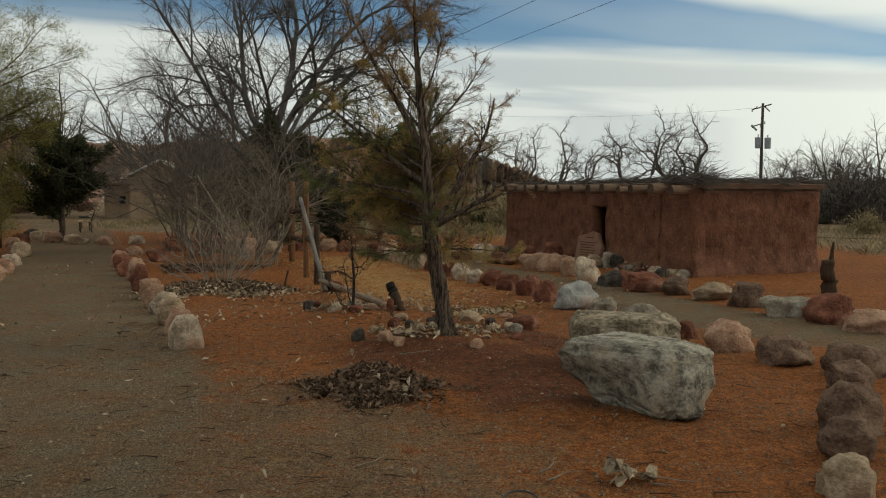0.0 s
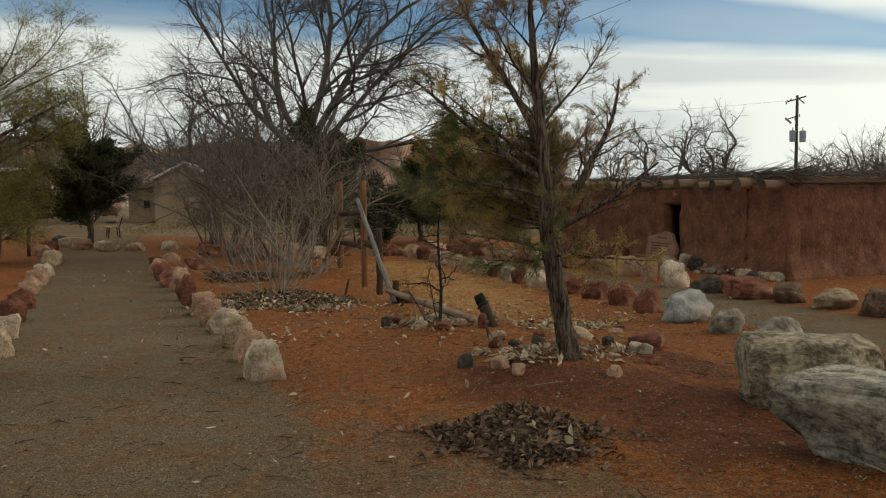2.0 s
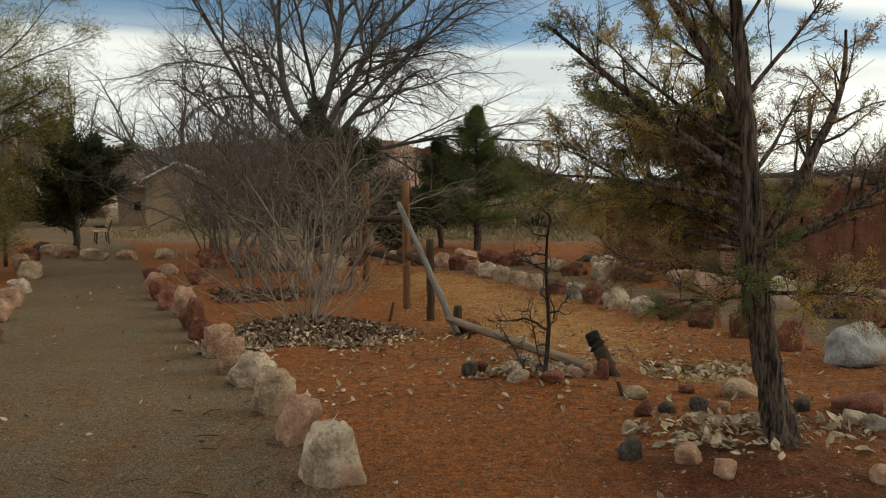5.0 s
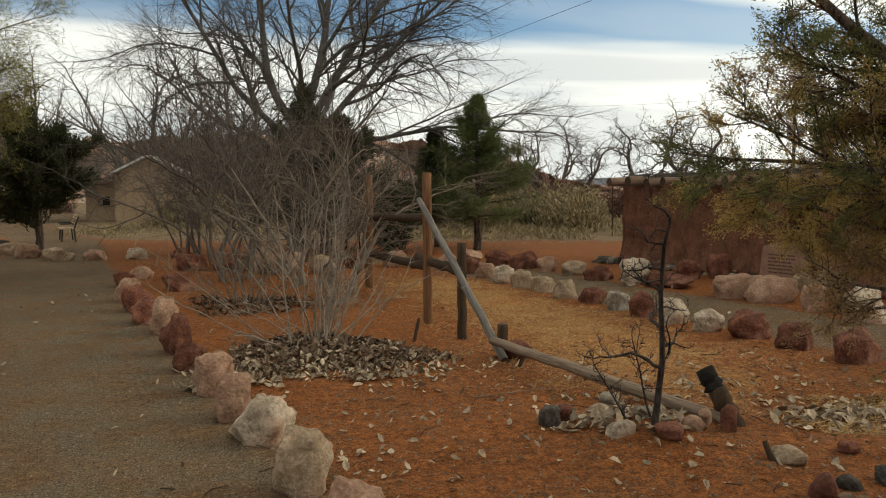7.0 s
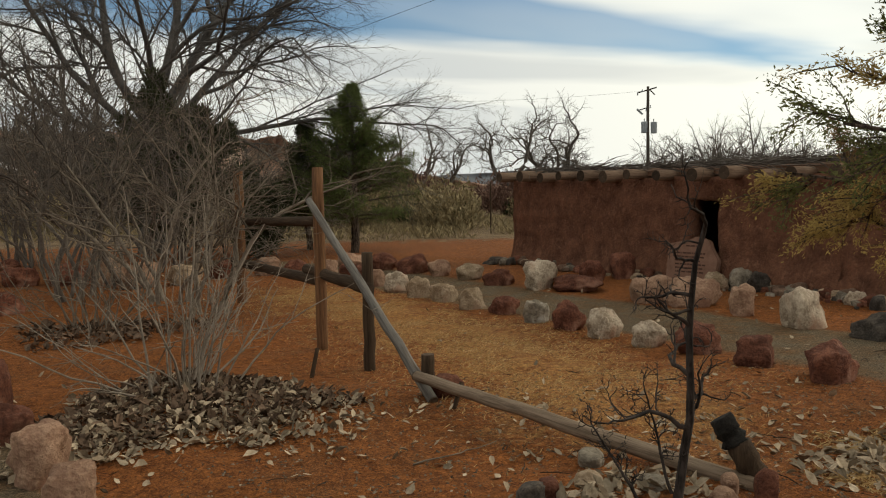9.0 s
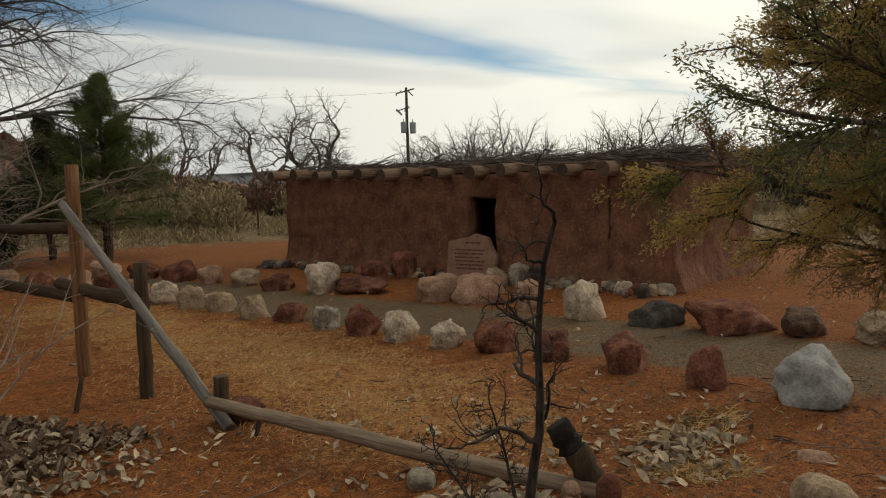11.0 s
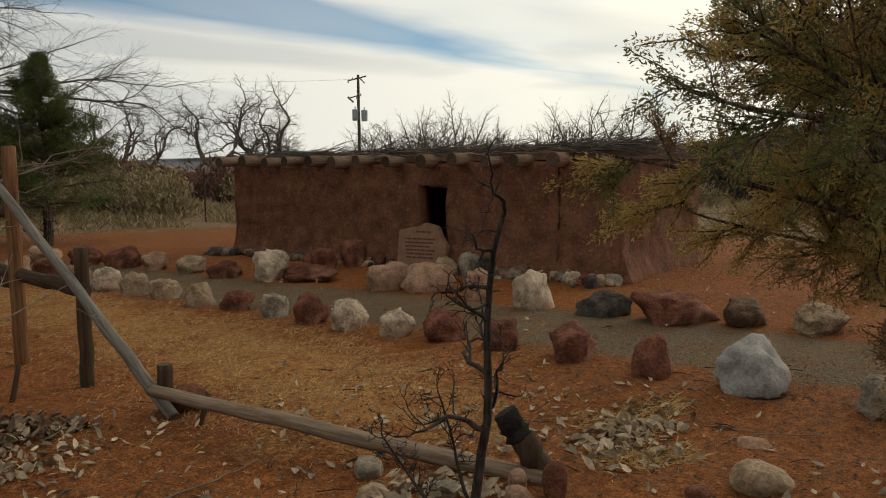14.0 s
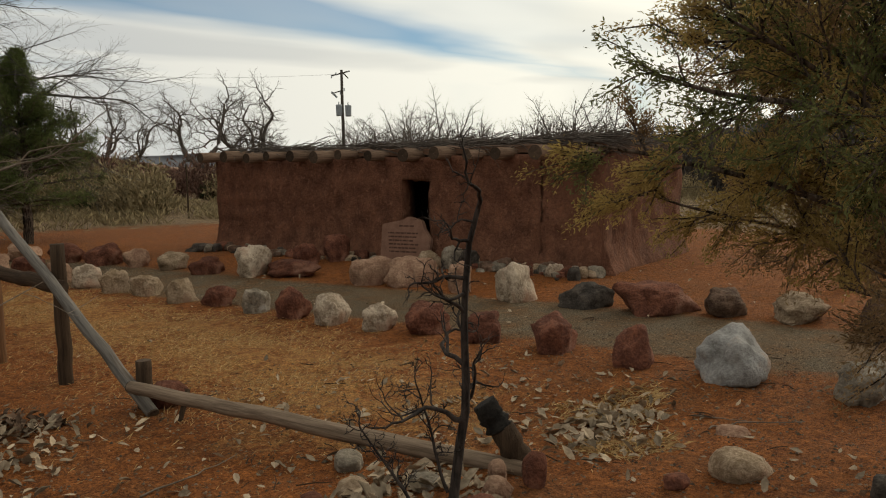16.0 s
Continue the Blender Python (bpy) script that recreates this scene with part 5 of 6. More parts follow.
# ---- the distance: mesas, hills, brush ----
def ridge(name, label, az0, az1, radius, shape, mat, seed, cliff=0.5, depth=60, n=420):
    """A long flat-topped hill on an arc round the yard. shape(f): height at the fraction f of the arc."""
    rows = [(-0.6, 0.0), (-0.35, 0.18), (-0.16, 0.42), (-0.10, 0.50), (-0.075, 0.78), (-0.05, 0.98), (0.1, 1.0), (0.5, 0.95), (1.0, 0.0)]
    V = []
    for i in range(n + 1):
        f = i / n
        a = radians(az0 + (az1 - az0) * f)
        h = max(0.02, shape(f))
        for k, (off, z) in enumerate(rows):
            w = noise.fractal(Vector((f * 24 + seed, k * 0.35, seed)), 0.8, 2.1, 5)
            r = radius + depth * off * 0.5 + w * depth * 0.2
            zz = h * z * (1 + 0.10 * noise.noise(Vector((f * 40, z * 2, seed))) + 0.05 * noise.noise(Vector((f * 160, z * 5, seed)))) - (0.5 if k in (0, len(rows) - 1) else 0)
            V.append((r * math.sin(a), r * math.cos(a), zz))
    m = len(rows)
    i = (np.arange(n)[:, None] * m + np.arange(m - 1)).ravel()
    me = raw_mesh(name, np.array(V), np.stack([i, i + 1, i + m + 1, i + m], 1), mat)
    tagged(new(name, me), label, "hill", kind="structure")


def low_to_high(f):
    if f < 0.785:
        return 12.5 + 1.0 * math.sin(f * 21)
    return 12.5 - 6.5 * (f - 0.785) / 0.05 if f < 0.835 else 6.0 * (1 - (f - 0.835) / 0.165) + 0.6


ridge("backdrop_mesa", "red sandstone mesa with a pale talus slope", -62, 14, 170, low_to_high, MESA, 2)
ridge("backdrop_knoll", "low dark red rocky knoll covered with brush", -5, 9, 120, lambda f: 7.5 * max(0, 1 - abs(f - 0.45) / 0.5) ** 0.6, MESA, 6, depth=30)
# this hill and the far range carry their haze as surface colour
ridge("backdrop_hill", "hill on the horizon, coloured pale grey for haze", 38, 66, 210, lambda f: 12 * max(0, 1 - abs(f - 0.55) / 0.45) ** 0.7, HILLHAZE, 5)
ridge("backdrop_range", "far hills on the horizon, coloured blue for haze", -70, 80, 1500, lambda f: 22 + 8 * math.sin(f * 23), HILLHAZE, 9, depth=200)

# dry brush between yard and hills
rng = np.random.default_rng(90)


def scatter(n, x0, x1, y0, y1):
    return np.stack([rng.uniform(x0, x1, n), rng.uniform(y0, y1, n), np.zeros(n)], 1)


def unit_rows(v):
    return v / np.linalg.norm(v, axis=1, keepdims=True)


def brush_bush(x, y, r, h, mat, label, seed, n=950, name="brush_bush", group=""):
    """A rounded bush: fine stems that fan up from the root, each with short sprigs."""
    g = np.random.default_rng(seed)
    a, u = g.uniform(0, 6.28, n), g.random(n) ** 0.5
    lump = 1 + 0.22 * np.sin(a * 3 + seed) + 0.15 * np.sin(a * 7 + 2 * seed)
    rise = np.sqrt(np.maximum(0.05, 1 - 0.85 * u ** 2)) * g.uniform(0.25, 1.08, n) * lump
    tip = np.stack([np.cos(a) * u * r * lump, np.sin(a) * u * r * lump, h * rise], 1)
    way = unit_rows(np.stack([np.cos(a) * u * 0.7, np.sin(a) * u * 0.7, np.full(n, 0.8)], 1) + g.normal(0, 0.45, (n, 3)))
    L = 0.17 * h * g.uniform(0.5, 1.4, (n, 1))
    S = unit_rows(np.cross(way, g.normal(0, 1, (n, 3)))) * 0.016
    V = np.stack([tip - way * L - S, tip - way * L + S, tip + S * 0.5, tip - way * L * 0.4 + g.normal(0, 0.05, (n, 3))], 1).reshape(-1, 3)
    i = np.arange(n)[:, None] * 4
    F = np.concatenate([i + np.array(f) for f in ((0, 1, 2), (1, 3, 2))])
    stems = [(np.array([(0, 0, -0.05), q * np.array([0.45, 0.45, 0.4]), q]), np.array([0.012, 0.009, 0.004])) for q in tip[:: max(1, n // 70)]]
    V2, F2 = tube_arrays(stems, 3)
    F = np.concatenate([F, F2[:, [0, 1, 2]] + len(V), F2[:, [0, 2, 3]] + len(V)])
    V = np.concatenate([V, V2])
    ob = new(name, raw_mesh(name, V, F, mat, False))
    ob.matrix_basis = pose(x, y, 0)
    return tagged(ob, label, "bush", group)


far_bushes = [brush_bush(0.2, 42, 1.3, 1.7, DRYBRUSH, "pale dry rabbitbrush beyond the yard", 91, group="dry brush"), brush_bush(-1.2, 38, 1.2, 1.5, DRYBRUSH, "pale dry rabbitbrush beyond the yard", 92, group="dry brush"), brush_bush(1.6, 41, 0.8, 0.9, DARKG, "low dark sagebrush beyond the yard", 93, group="sagebrush")]
reds = [brush_bush(4.5, 58, 2.2, 2.6, REDBRUSH, "reddish-brown leafless thicket beyond the yard", 94, 1500, group="red thicket"), brush_bush(8, 50, 2.0, 2.2, REDBRUSH, "reddish-brown leafless thicket beyond the yard", 95, 1500, group="red thicket")]
for k in range(60):
    x = rng.uniform(-40, 18)
    copy_thing(reds[k % 2], pose(x, rng.uniform(55, 85), 0, 0, 0, rng.uniform(0, 360)) @ Matrix.Scale(0.62, 4))
for k in range(40):
    x = rng.uniform(-16, 9)
    copy_thing(far_bushes[k % 2 if k % 5 else 2], pose(x, rng.uniform(37, 52) + max(0, -x) * 0.3, 0, 0, 0, rng.uniform(0, 360)))
for k in range(30):
    copy_thing(far_bushes[k % 3], pose(rng.uniform(17, 38), rng.uniform(28, 48), 0, 0, 0, rng.uniform(0, 360)) @ Matrix.Scale(0.55, 4))
P = np.concatenate([scatter(14000, -5, 10, 31.5, 46), scatter(8000, -18, -4, 36, 50), scatter(12000, 11, 32, 12, 40)])
P = P[np.array([noise.noise(Vector((x * 0.55, y * 0.55, 2))) + 0.4 * noise.noise(Vector((x * 1.7, y * 1.7, 2))) > 0.02 for x, y, _ in P])]
tagged(new("dry_grass", blades(rng, P, 0.27, 0.010, 0.5, DRYBRUSH, "dry_grass")), "tall dry yellow grass beyond the yard", "grass", kind="stuff")

# ---- leafless woods behind the house ----
ROUND = [(6, 0.60, 0.75, 0.12, 0.02, 5, 0.15), (5, 0.58, 0.75, 0.15, 0.0, 4, 0.15), (5, 0.60, 0.75, 0.16, -0.01, 3, 0.15), (4, 0.58, 0.7, 0.15, -0.03, 2, 0.15)]
wood = []
for seed, f in ((71, 1.0), (72, 0.9), (73, 1.1)):
    x, y = {71: (37, 54), 72: (30, 66), 73: (47, 60)}[seed]
    wood.append(bare_tree("bare_tree", "leafless rounded tree with fine grey twigs", (x, y, 0), seed, [((0, 0, -0.2), (0.05, 0, 1), 1.0), ((0.1, 0, 0.4), (0.6, 0.1, 0.9), 0.9), ((-0.1, 0, 0.4), (-0.6, 0.2, 0.9), 0.9)], 4.3 * f, 0.15 * f, ROUND, BARKFAR, BARKFAR, group="bare trees in the distance")[0])
for k in range(26):
    a = radians(22 + 34 * (k + 0.5 * rng.random()) / 26)
    r = rng.uniform(78, 100)
    ob = copy_thing(wood[k % 3], pose(r * math.sin(a), r * math.cos(a), rng.uniform(-1.5, -0.4), 0, 0, rng.uniform(0, 360)))
for x, y, z in ((-21, 54, 0), (-26, 50, 0), (-31, 58, 0), (-15, 60, 0), (-12.5, 46, -0.6), (-24, 62, 0), (-28, 66, 0), (-18, 66, 0), (-11, 58, 0), (-34, 64, 0), (-6, 60, -1), (-38, 58, 0)):
    copy_thing(wood[int(abs(x)) % 3], pose(x, y, z, 0, 0, x * 40))


for x, y, k in ((-13.5, 42, 1.0), (-25.5, 50, 1.3), (-30, 52, 1.3), (-22.5, 60, 1.7), (-17.5, 62, 1.6)):
    copy_thing(wood[int(abs(x) * 2) % 3], pose(x, y, 0, 0, 0, x * 31) @ Matrix.Scale(k, 4))


darks = [brush_bush(24.5, 42.0, 2.4, 2.7, THICKET, "dark leafless thicket behind the house", 97, 2000, group="dark thicket"), brush_bush(28.0, 44.0, 2.6, 3.0, THICKET, "dark leafless thicket behind the house", 98, 2000, group="dark thicket")]
for k in range(16):
    a, r = radians(25 + 28 * (k + rng.random() * 0.6) / 16), rng.uniform(44, 58)
    copy_thing(darks[k % 2], pose(r * math.sin(a), r * math.cos(a), 0, 0, 0, rng.uniform(0, 360)))
for x, y, k in ((36, 77, 1.15), (41, 80, 1.2), (33, 84, 1.0), (46, 78, 1.1)):
    copy_thing(wood[int(x) % 3], pose(x, y, -0.4, 0, 0, x * 31) @ Matrix.Scale(k, 4))


# ---- pole with transformers, and wires ----
def utility_pole():
    x, y, h = 27.6, 74.7, 10.1
    ob = thing("utility_pole", "wooden utility pole with two grey transformers", "utility pole", pose(x, y, 0, 0, 0, -22))
    part("pole", log_mesh(81, (0, 0, -0.5), (0, 0, h), 0.17, 0.12, POLEWOOD), parent=ob)
    part("crossarm", log_mesh(82, (-0.95, 0, h - 0.55), (0.75, 0, h - 0.1), 0.06, 0.06, POLEWOOD, None, 8), parent=ob)
    part("bracket", log_mesh(83, (0.1, 0, h - 0.25), (0.6, 0, h - 0.75), 0.06, 0.05, POLEWOOD, None, 8), parent=ob)
    for k, z in ((-0.9, 9.35), (-0.5, 9.6), (-0.15, 7.9), (0.2, 8.2)):
        part("insulator", log_mesh(84, (k, -0.1, z), (k, -0.1, z + 0.25), 0.06, 0.045, CAN, None, 8), parent=ob)
    part("cutout_arm", log_mesh(85, (-0.95, 0, 8.0), (0, 0, 8.25), 0.05, 0.05, POLEWOOD, None, 8), parent=ob)
    part("fuse", log_mesh(86, (-0.95, 0, 8.15), (-0.45, 0, 7.65), 0.09, 0.09, CAN, None, 8), parent=ob)
    for dx, z in ((-0.32, 6.0), (0.5, 5.95)):
        can = part("transformer", log_mesh(87, (dx, -0.1, z), (dx, -0.1, z + 1.0), 0.27, 0.29, CAN, None, 16, 0.0), parent=ob)
        part("bushing", log_mesh(88, (dx, -0.1, z + 1.0), (dx, -0.1, z + 1.28), 0.05, 0.035, CAN, None, 8), parent=can)
    part("guy_wire", log_mesh(89, (0.1, 0, 5.4), (3.4, 0.4, 3.2), 0.02, 0.02, WIRE, None, 5), parent=ob)


utility_pole()


def wire(a, b, sag, label="thin black overhead power wire"):
    t = np.linspace(0, 1, 40)[:, None]
    P = np.array(a) + (np.array(b) - np.array(a)) * t
    P[:, 2] -= sag * 4 * t[:, 0] * (1 - t[:, 0])
    ob = new("power_wire", tubes("power_wire", [(P, np.full(40, 0.009))], 5, WIRE))
    tagged(ob, label, "wire", "overhead wires")


for w in WIRES:
    wire(*w)


# ---- cabin at the end of the path ----
def cabin():
    ob = thing("cabin", "small tan stucco cabin with a pale gabled roof", "cabin", pose(-19.9, 52.5, 0, 0, 0, 12))
    bm = bmesh.new()
    prof = [(-1.9, -0.1), (1.9, -0.1), (1.9, 2.75), (0, 3.75), (-1.9, 2.75)]
    f = bm.faces.new([bm.verts.new((x, 0, z)) for x, z in prof])
    ext = bmesh.ops.extrude_face_region(bm, geom=[f])
    for v in ext["geom"]:
        if isinstance(v, bmesh.types.BMVert):
            v.co.y += 5
    bmesh.ops.recalc_face_normals(bm, faces=bm.faces[:])
    part("wall", bm, STUCCO, ob)
    for s in (-1, 1):
        bm = bmesh.new()
        box_bm(bm, 0, 2.35, -0.35, 5.3, 0, 0.12, Matrix.Translation((0, 0, 3.78)) @ pose(0, 0, 0, 0, 27.8 if s > 0 else 180 - 27.8, 0) @ Matrix.Diagonal((1, 1, s, 1)))
        bmesh.ops.recalc_face_normals(bm, faces=bm.faces[:])
        part("roof", bm, TIN, ob, "pale metal roof slope")
    part("annex", board(-3.7, -1.92, 0.9, 4.5, -0.1, 2.2, STUCCO, 0.03), parent=ob)
    part("annex_roof", board(-3.85, -1.92, 0.7, 4.6, 2.2, 2.34, LOG, 0.02), parent=ob)
    w = part("window", board(-2.75, -2.35, 0.86, 0.93, 0.95, 1.45, GLASS, 0.01), parent=ob)
    part("meter_box", board(1.0, 1.25, -0.12, 0.02, 0.7, 1.05, CAN, 0.01), parent=ob)


cabin()


# ---- slatted benches ----
def bench(x, y, turn, label):
    ob = thing("bench", label, "bench", pose(x, y, 0, 0, 0, turn), "slatted benches")
    for s in (-0.7, 0.7):
        part("leg", log_mesh(int(s * 10) + 50, (s, -0.2, -0.02), (s, -0.16, 0.44), 0.025, 0.025, IRON, None, 8, 0.0), parent=ob)
        part("leg", log_mesh(int(s * 10) + 60, (s, 0.24, -0.02), (s, 0.20, 0.44), 0.025, 0.025, IRON, None, 8, 0.0), parent=ob)
        part("back_support", log_mesh(int(s * 10) + 70, (s, 0.20, 0.42), (s, 0.36, 0.88), 0.025, 0.02, IRON, None, 8, 0.0), parent=ob)
        part("armrest", log_mesh(int(s * 10) + 80, (s, -0.22, 0.62), (s, 0.25, 0.62), 0.022, 0.022, IRON, None, 8, 0.0), parent=ob)
    for k in range(5):
        part("seat_slat", board(-0.85, 0.85, -0.24 + k * 0.095, -0.165 + k * 0.095, 0.44, 0.47, SLAT), parent=ob)
    for k in range(5):
        yy, z = 0.20 + 0.033 * k, 0.50 + 0.09 * k
        part("back_slat", board(-0.85, 0.85, yy - 0.03, yy - 0.005, z, z + 0.065, SLAT), parent=ob)


bench(-16.0, 33.6, -62, "wooden slatted bench on a black iron frame")
bench(-5.75, 29.0, -60, "wooden slatted bench beside a dark juniper")


# ---- fence stake in the far grass ----
ob = new("steel_post", log_mesh(95, (0, 0, -0.1), (0, 0, 1.75), 0.03, 0.03, DARKPOST, None, 6, 0.0))
ob.matrix_basis = pose(3.3, 34.2, 0)
tagged(ob, "thin rusty steel fence post in dry grass", "fence post")
for k in range(7):
    s = new("fence_stake", log_mesh(96 + k, (0, 0, -0.1), (0.02 * (k % 3), 0, 1.15), 0.035, 0.03, DARKPOST, None, 7, 0.0))
    s.matrix_basis = pose(9.5 + 2.1 * k, 22.5 - 0.9 * k, 0)
    tagged(s, "thin dark wooden fence stake by a field", "fence post", "field fence")
for z in (0.5, 0.95):
    P = np.array([(9.5 + 2.1 * k, 22.5 - 0.9 * k, z) for k in range(7)])
    tagged(new("fence_wire", tubes("fence_wire", [(P, np.full(7, 0.006))], 4, WIRE)), "thin fence wire strung on stakes", "wire", "field fence wires")


# ---- yellow-green tree by the left of the path ----
def tamarisk(x, y, h, seed):
    g = np.random.default_rng(seed)
    ob = thing("tamarisk_tree", "feathery yellow-green tree beside the walking path", "tree", pose(x, y, 0))
    T = np.array([(0.1 * math.sin(z), 0.05 * z, z) for z in np.linspace(-0.1, h * 0.7, 8)])
    limbs = []
    for k in range(40):
        z = h * g.uniform(0.36, 0.70)
        a = g.uniform(0, 6.28)
        limbs.append(((0, 0.05 * z, z), (math.cos(a), math.sin(a), g.uniform(-0.05, 0.9)), h * g.uniform(0.30, 0.52), 0.03, "a" if z > h * 0.42 else "b"))
    for k in range(18):
        z = h * g.uniform(0.06, 0.34)
        a = g.uniform(0, 6.28)
        limbs.append(((0, 0.05 * z, z), (math.cos(a), math.sin(a), g.uniform(0.1, 0.7)), h * g.uniform(0.14, 0.24), 0.025, "b"))
    conifer_parts(ob, g, (T, np.linspace(0.16, 0.03, 8)), [(*q, 0.1, 2.3) for q in limbs], {"a": SALT, "b": OLIVE}, 4, 0.115, 0.07, 0.035, 0.3, BARK, 8, 0.1, True)


tamarisk(-13.2, 20.9, 6.4, 111)


# ---- white-roofed shelter and a post by the far end of the path ----
def shelter():
    ob = thing("shelter", "open shelter with a white metal roof", "shelter", pose(-30.5, 54, 0, 0, 0, 25))
    for x in (-2.2, 2.2):
        for y in (-1.5, 1.5):
            part("post", log_mesh(int(x * 10 + y) + 160, (x, y, -0.1), (x, y, 3.4), 0.08, 0.08, DARKPOST, None, 8, 0.0, 4), parent=ob)
    part("roof", board(-2.8, 2.8, -2.0, 2.0, 3.4, 3.62, WHITEP, 0.03), parent=ob, label="white metal roof")


shelter()
s = new("path_post", log_mesh(171, (0, 0, -0.1), (0.03, 0, 1.6), 0.05, 0.045, DARKPOST, None, 8, 0.0))
s.matrix_basis = pose(-13.7, 23.4, 0)
tagged(s, "thin dark wooden post beside the walking path", "post")

# ---- stones and rubble ----
def small_stone(x, y, s, kind, group, label, seed, flat=0.7, z=None):
    ob = new("stone", rock_mesh(seed, s, s * 0.8, s * flat, KINDS[kind][0], 8, 0.12, 3, 0.35))
    ob.matrix_basis = pose(x, y, ground_z(x, y) if z is None else z, 0, 0, (seed * 67) % 360)
    return tagged(ob, label, "stone", group)


g = np.random.default_rng(200)
pick = ["red", "red", "tan", "dark", "pink", "red", "pink"]
RING = ((-0.82, 9.72, 0.16, 0.12, "red"), (-1.02, 9.27, 0.14, 0.07, "tan"), (-1.13, 8.71, 0.13, 0.15, "dark"), (-0.81, 8.58, 0.16, 0.12, "pink"), (-0.65, 8.38, 0.13, 0.09, "pink"), (-0.36, 9.93, 0.14, 0.10, "dark"), (-0.20, 9.86, 0.13, 0.09, "pink"), (-0.63, 9.83, 0.12, 0.08, "dark"),
        (0.37, 9.79, 0.13, 0.10, "dark"), (0.59, 9.43, 0.19, 0.10, "white"), (0.65, 9.29, 0.15, 0.10, "grey"), (0.76, 9.73, 0.40, 0.16, "red"), (-0.77, 10.27, 0.21, 0.09, "tan"), (-0.31, 10.45, 0.13, 0.07, "red"), (0.16, 8.22, 0.15, 0.09, "pink"), (0.62, 8.75, 0.14, 0.08, "red"))
for k, (x, y, w, h, kind) in enumerate(RING):
    small_stone(x, y, w, kind, "stones round the juniper", "rounded stone in the ring round the juniper", 210 + k, h / w)
RING = ((-2.12, 11.02, 0.14, 0.14, "dark"), (-2.00, 11.11, 0.13, 0.11, "red"), (-1.72, 11.25, 0.15, 0.08, "tan"), (-1.71, 10.68, 0.17, 0.10, "white"), (-1.40, 10.58, 0.22, 0.08, "red"), (-1.20, 10.76, 0.16, 0.09, "pink"), (-1.06, 10.95, 0.11, 0.10, "pink"), (-0.96, 10.78, 0.12, 0.18, "red"), (-1.46, 11.01, 0.14, 0.07, "grey"))
for k, (x, y, w, h, kind) in enumerate(RING):
    small_stone(x, y, w, kind, "stones round the sapling", "rounded stone in the ring round the sapling", 250 + k, h / w)
small_stone(0.13, 10.40, 0.31, "tan", "", "smooth oval pale river stone on red earth", 290, 0.42)
small_stone(-1.58, 11.62, 0.19, "grey", "", "pale smooth stone beside the fallen rail", 291, 0.42)
small_stone(0.62, 10.85, 0.19, "pink", "", "flat pinkish stone on red earth", 292, 0.25)
small_stone(-2.12, 13.42, 0.26, "red", "", "round red stone under the fallen rail", 293, 0.7)
RUB = "rubble stones along the foot of the house"
for k in range(230):
    u = g.uniform(0.0, 4.4) if k % 2 else g.uniform(5.6, 8.4)
    v = -abs(g.normal(0, 0.22)) - 0.12
    s = g.uniform(0.05, 0.13) if k % 3 else g.uniform(0.12, 0.27)
    p = HOUSE @ Vector((u, v, 0))
    small_stone(p.x, p.y, s, ["brown", "dark", "tan", "red", "brown", "red", "grey"][g.integers(7)], RUB, "small stone in the rubble at the house wall", 300 + k, g.uniform(0.45, 0.75), z=max(0.0, 0.12 + v * 0.35) * (k % 3 > 0))
for u, v, w, h, kind in ((3.75, -0.5, 0.46, 0.50, "red"), (6.05, -0.32, 0.34, 0.40, "grey"), (5.75, -0.5, 0.4, 0.32, "tan"), (6.35, -0.35, 0.3, 0.36, "dark"), (0.1, -0.55, 0.5, 0.18, "dark"), (7.9, -0.45, 0.26, 0.2, "white")):
    p = HOUSE @ Vector((u, v, 0))
    edging(p.x, p.y, w, h, kind, "larger stones against the house wall", label="rough stone lying against the house wall")

# ---- fallen leaves ----
def litter(name, label, P, size, mat, flat=0.35, lift=0.0, category="fallen leaves"):
    P = np.array(P)
    P[:, 2] += relief(P[:, 0], P[:, 1])[3] + 0.006
    tagged(new(name, leaves(g, P, size * 0.85, mat, name, flat, lift)), label, category, kind="stuff")


def ring(n, x, y, rx, ry, hollow=0.0, pile=0.0):
    a = g.uniform(0, 6.28, n)
    u = np.sqrt(g.uniform(hollow ** 2, 1, n)) * (1 + 0.20 * np.sin(3 * a + x) + 0.14 * np.sin(7 * a + 2 * y) + g.normal(0, 0.06, n))
    return np.stack([x + np.cos(a) * u * rx, y + np.sin(a) * u * ry, pile * np.maximum(0, 1 - np.abs(u) ** 1.5) * g.random(n) ** 0.5], 1)


def heap(x, y, rx, ry, h):
    """The earth core under a leaf heap."""
    V, F = ICO[4]
    V = V.copy()
    k = np.array([noise.fractal(Vector(v * 2.2), 0.7, 2, 4) for v in V])
    V = V * np.array([rx, ry, h]) * (1 + 0.16 * k)[:, None] + np.array([x, y, 0])
    tagged(new("earth_mound", raw_mesh("earth_mound", V, F, LEAFDARK)), "dark mound of raked earth under a leaf pile", "mound")


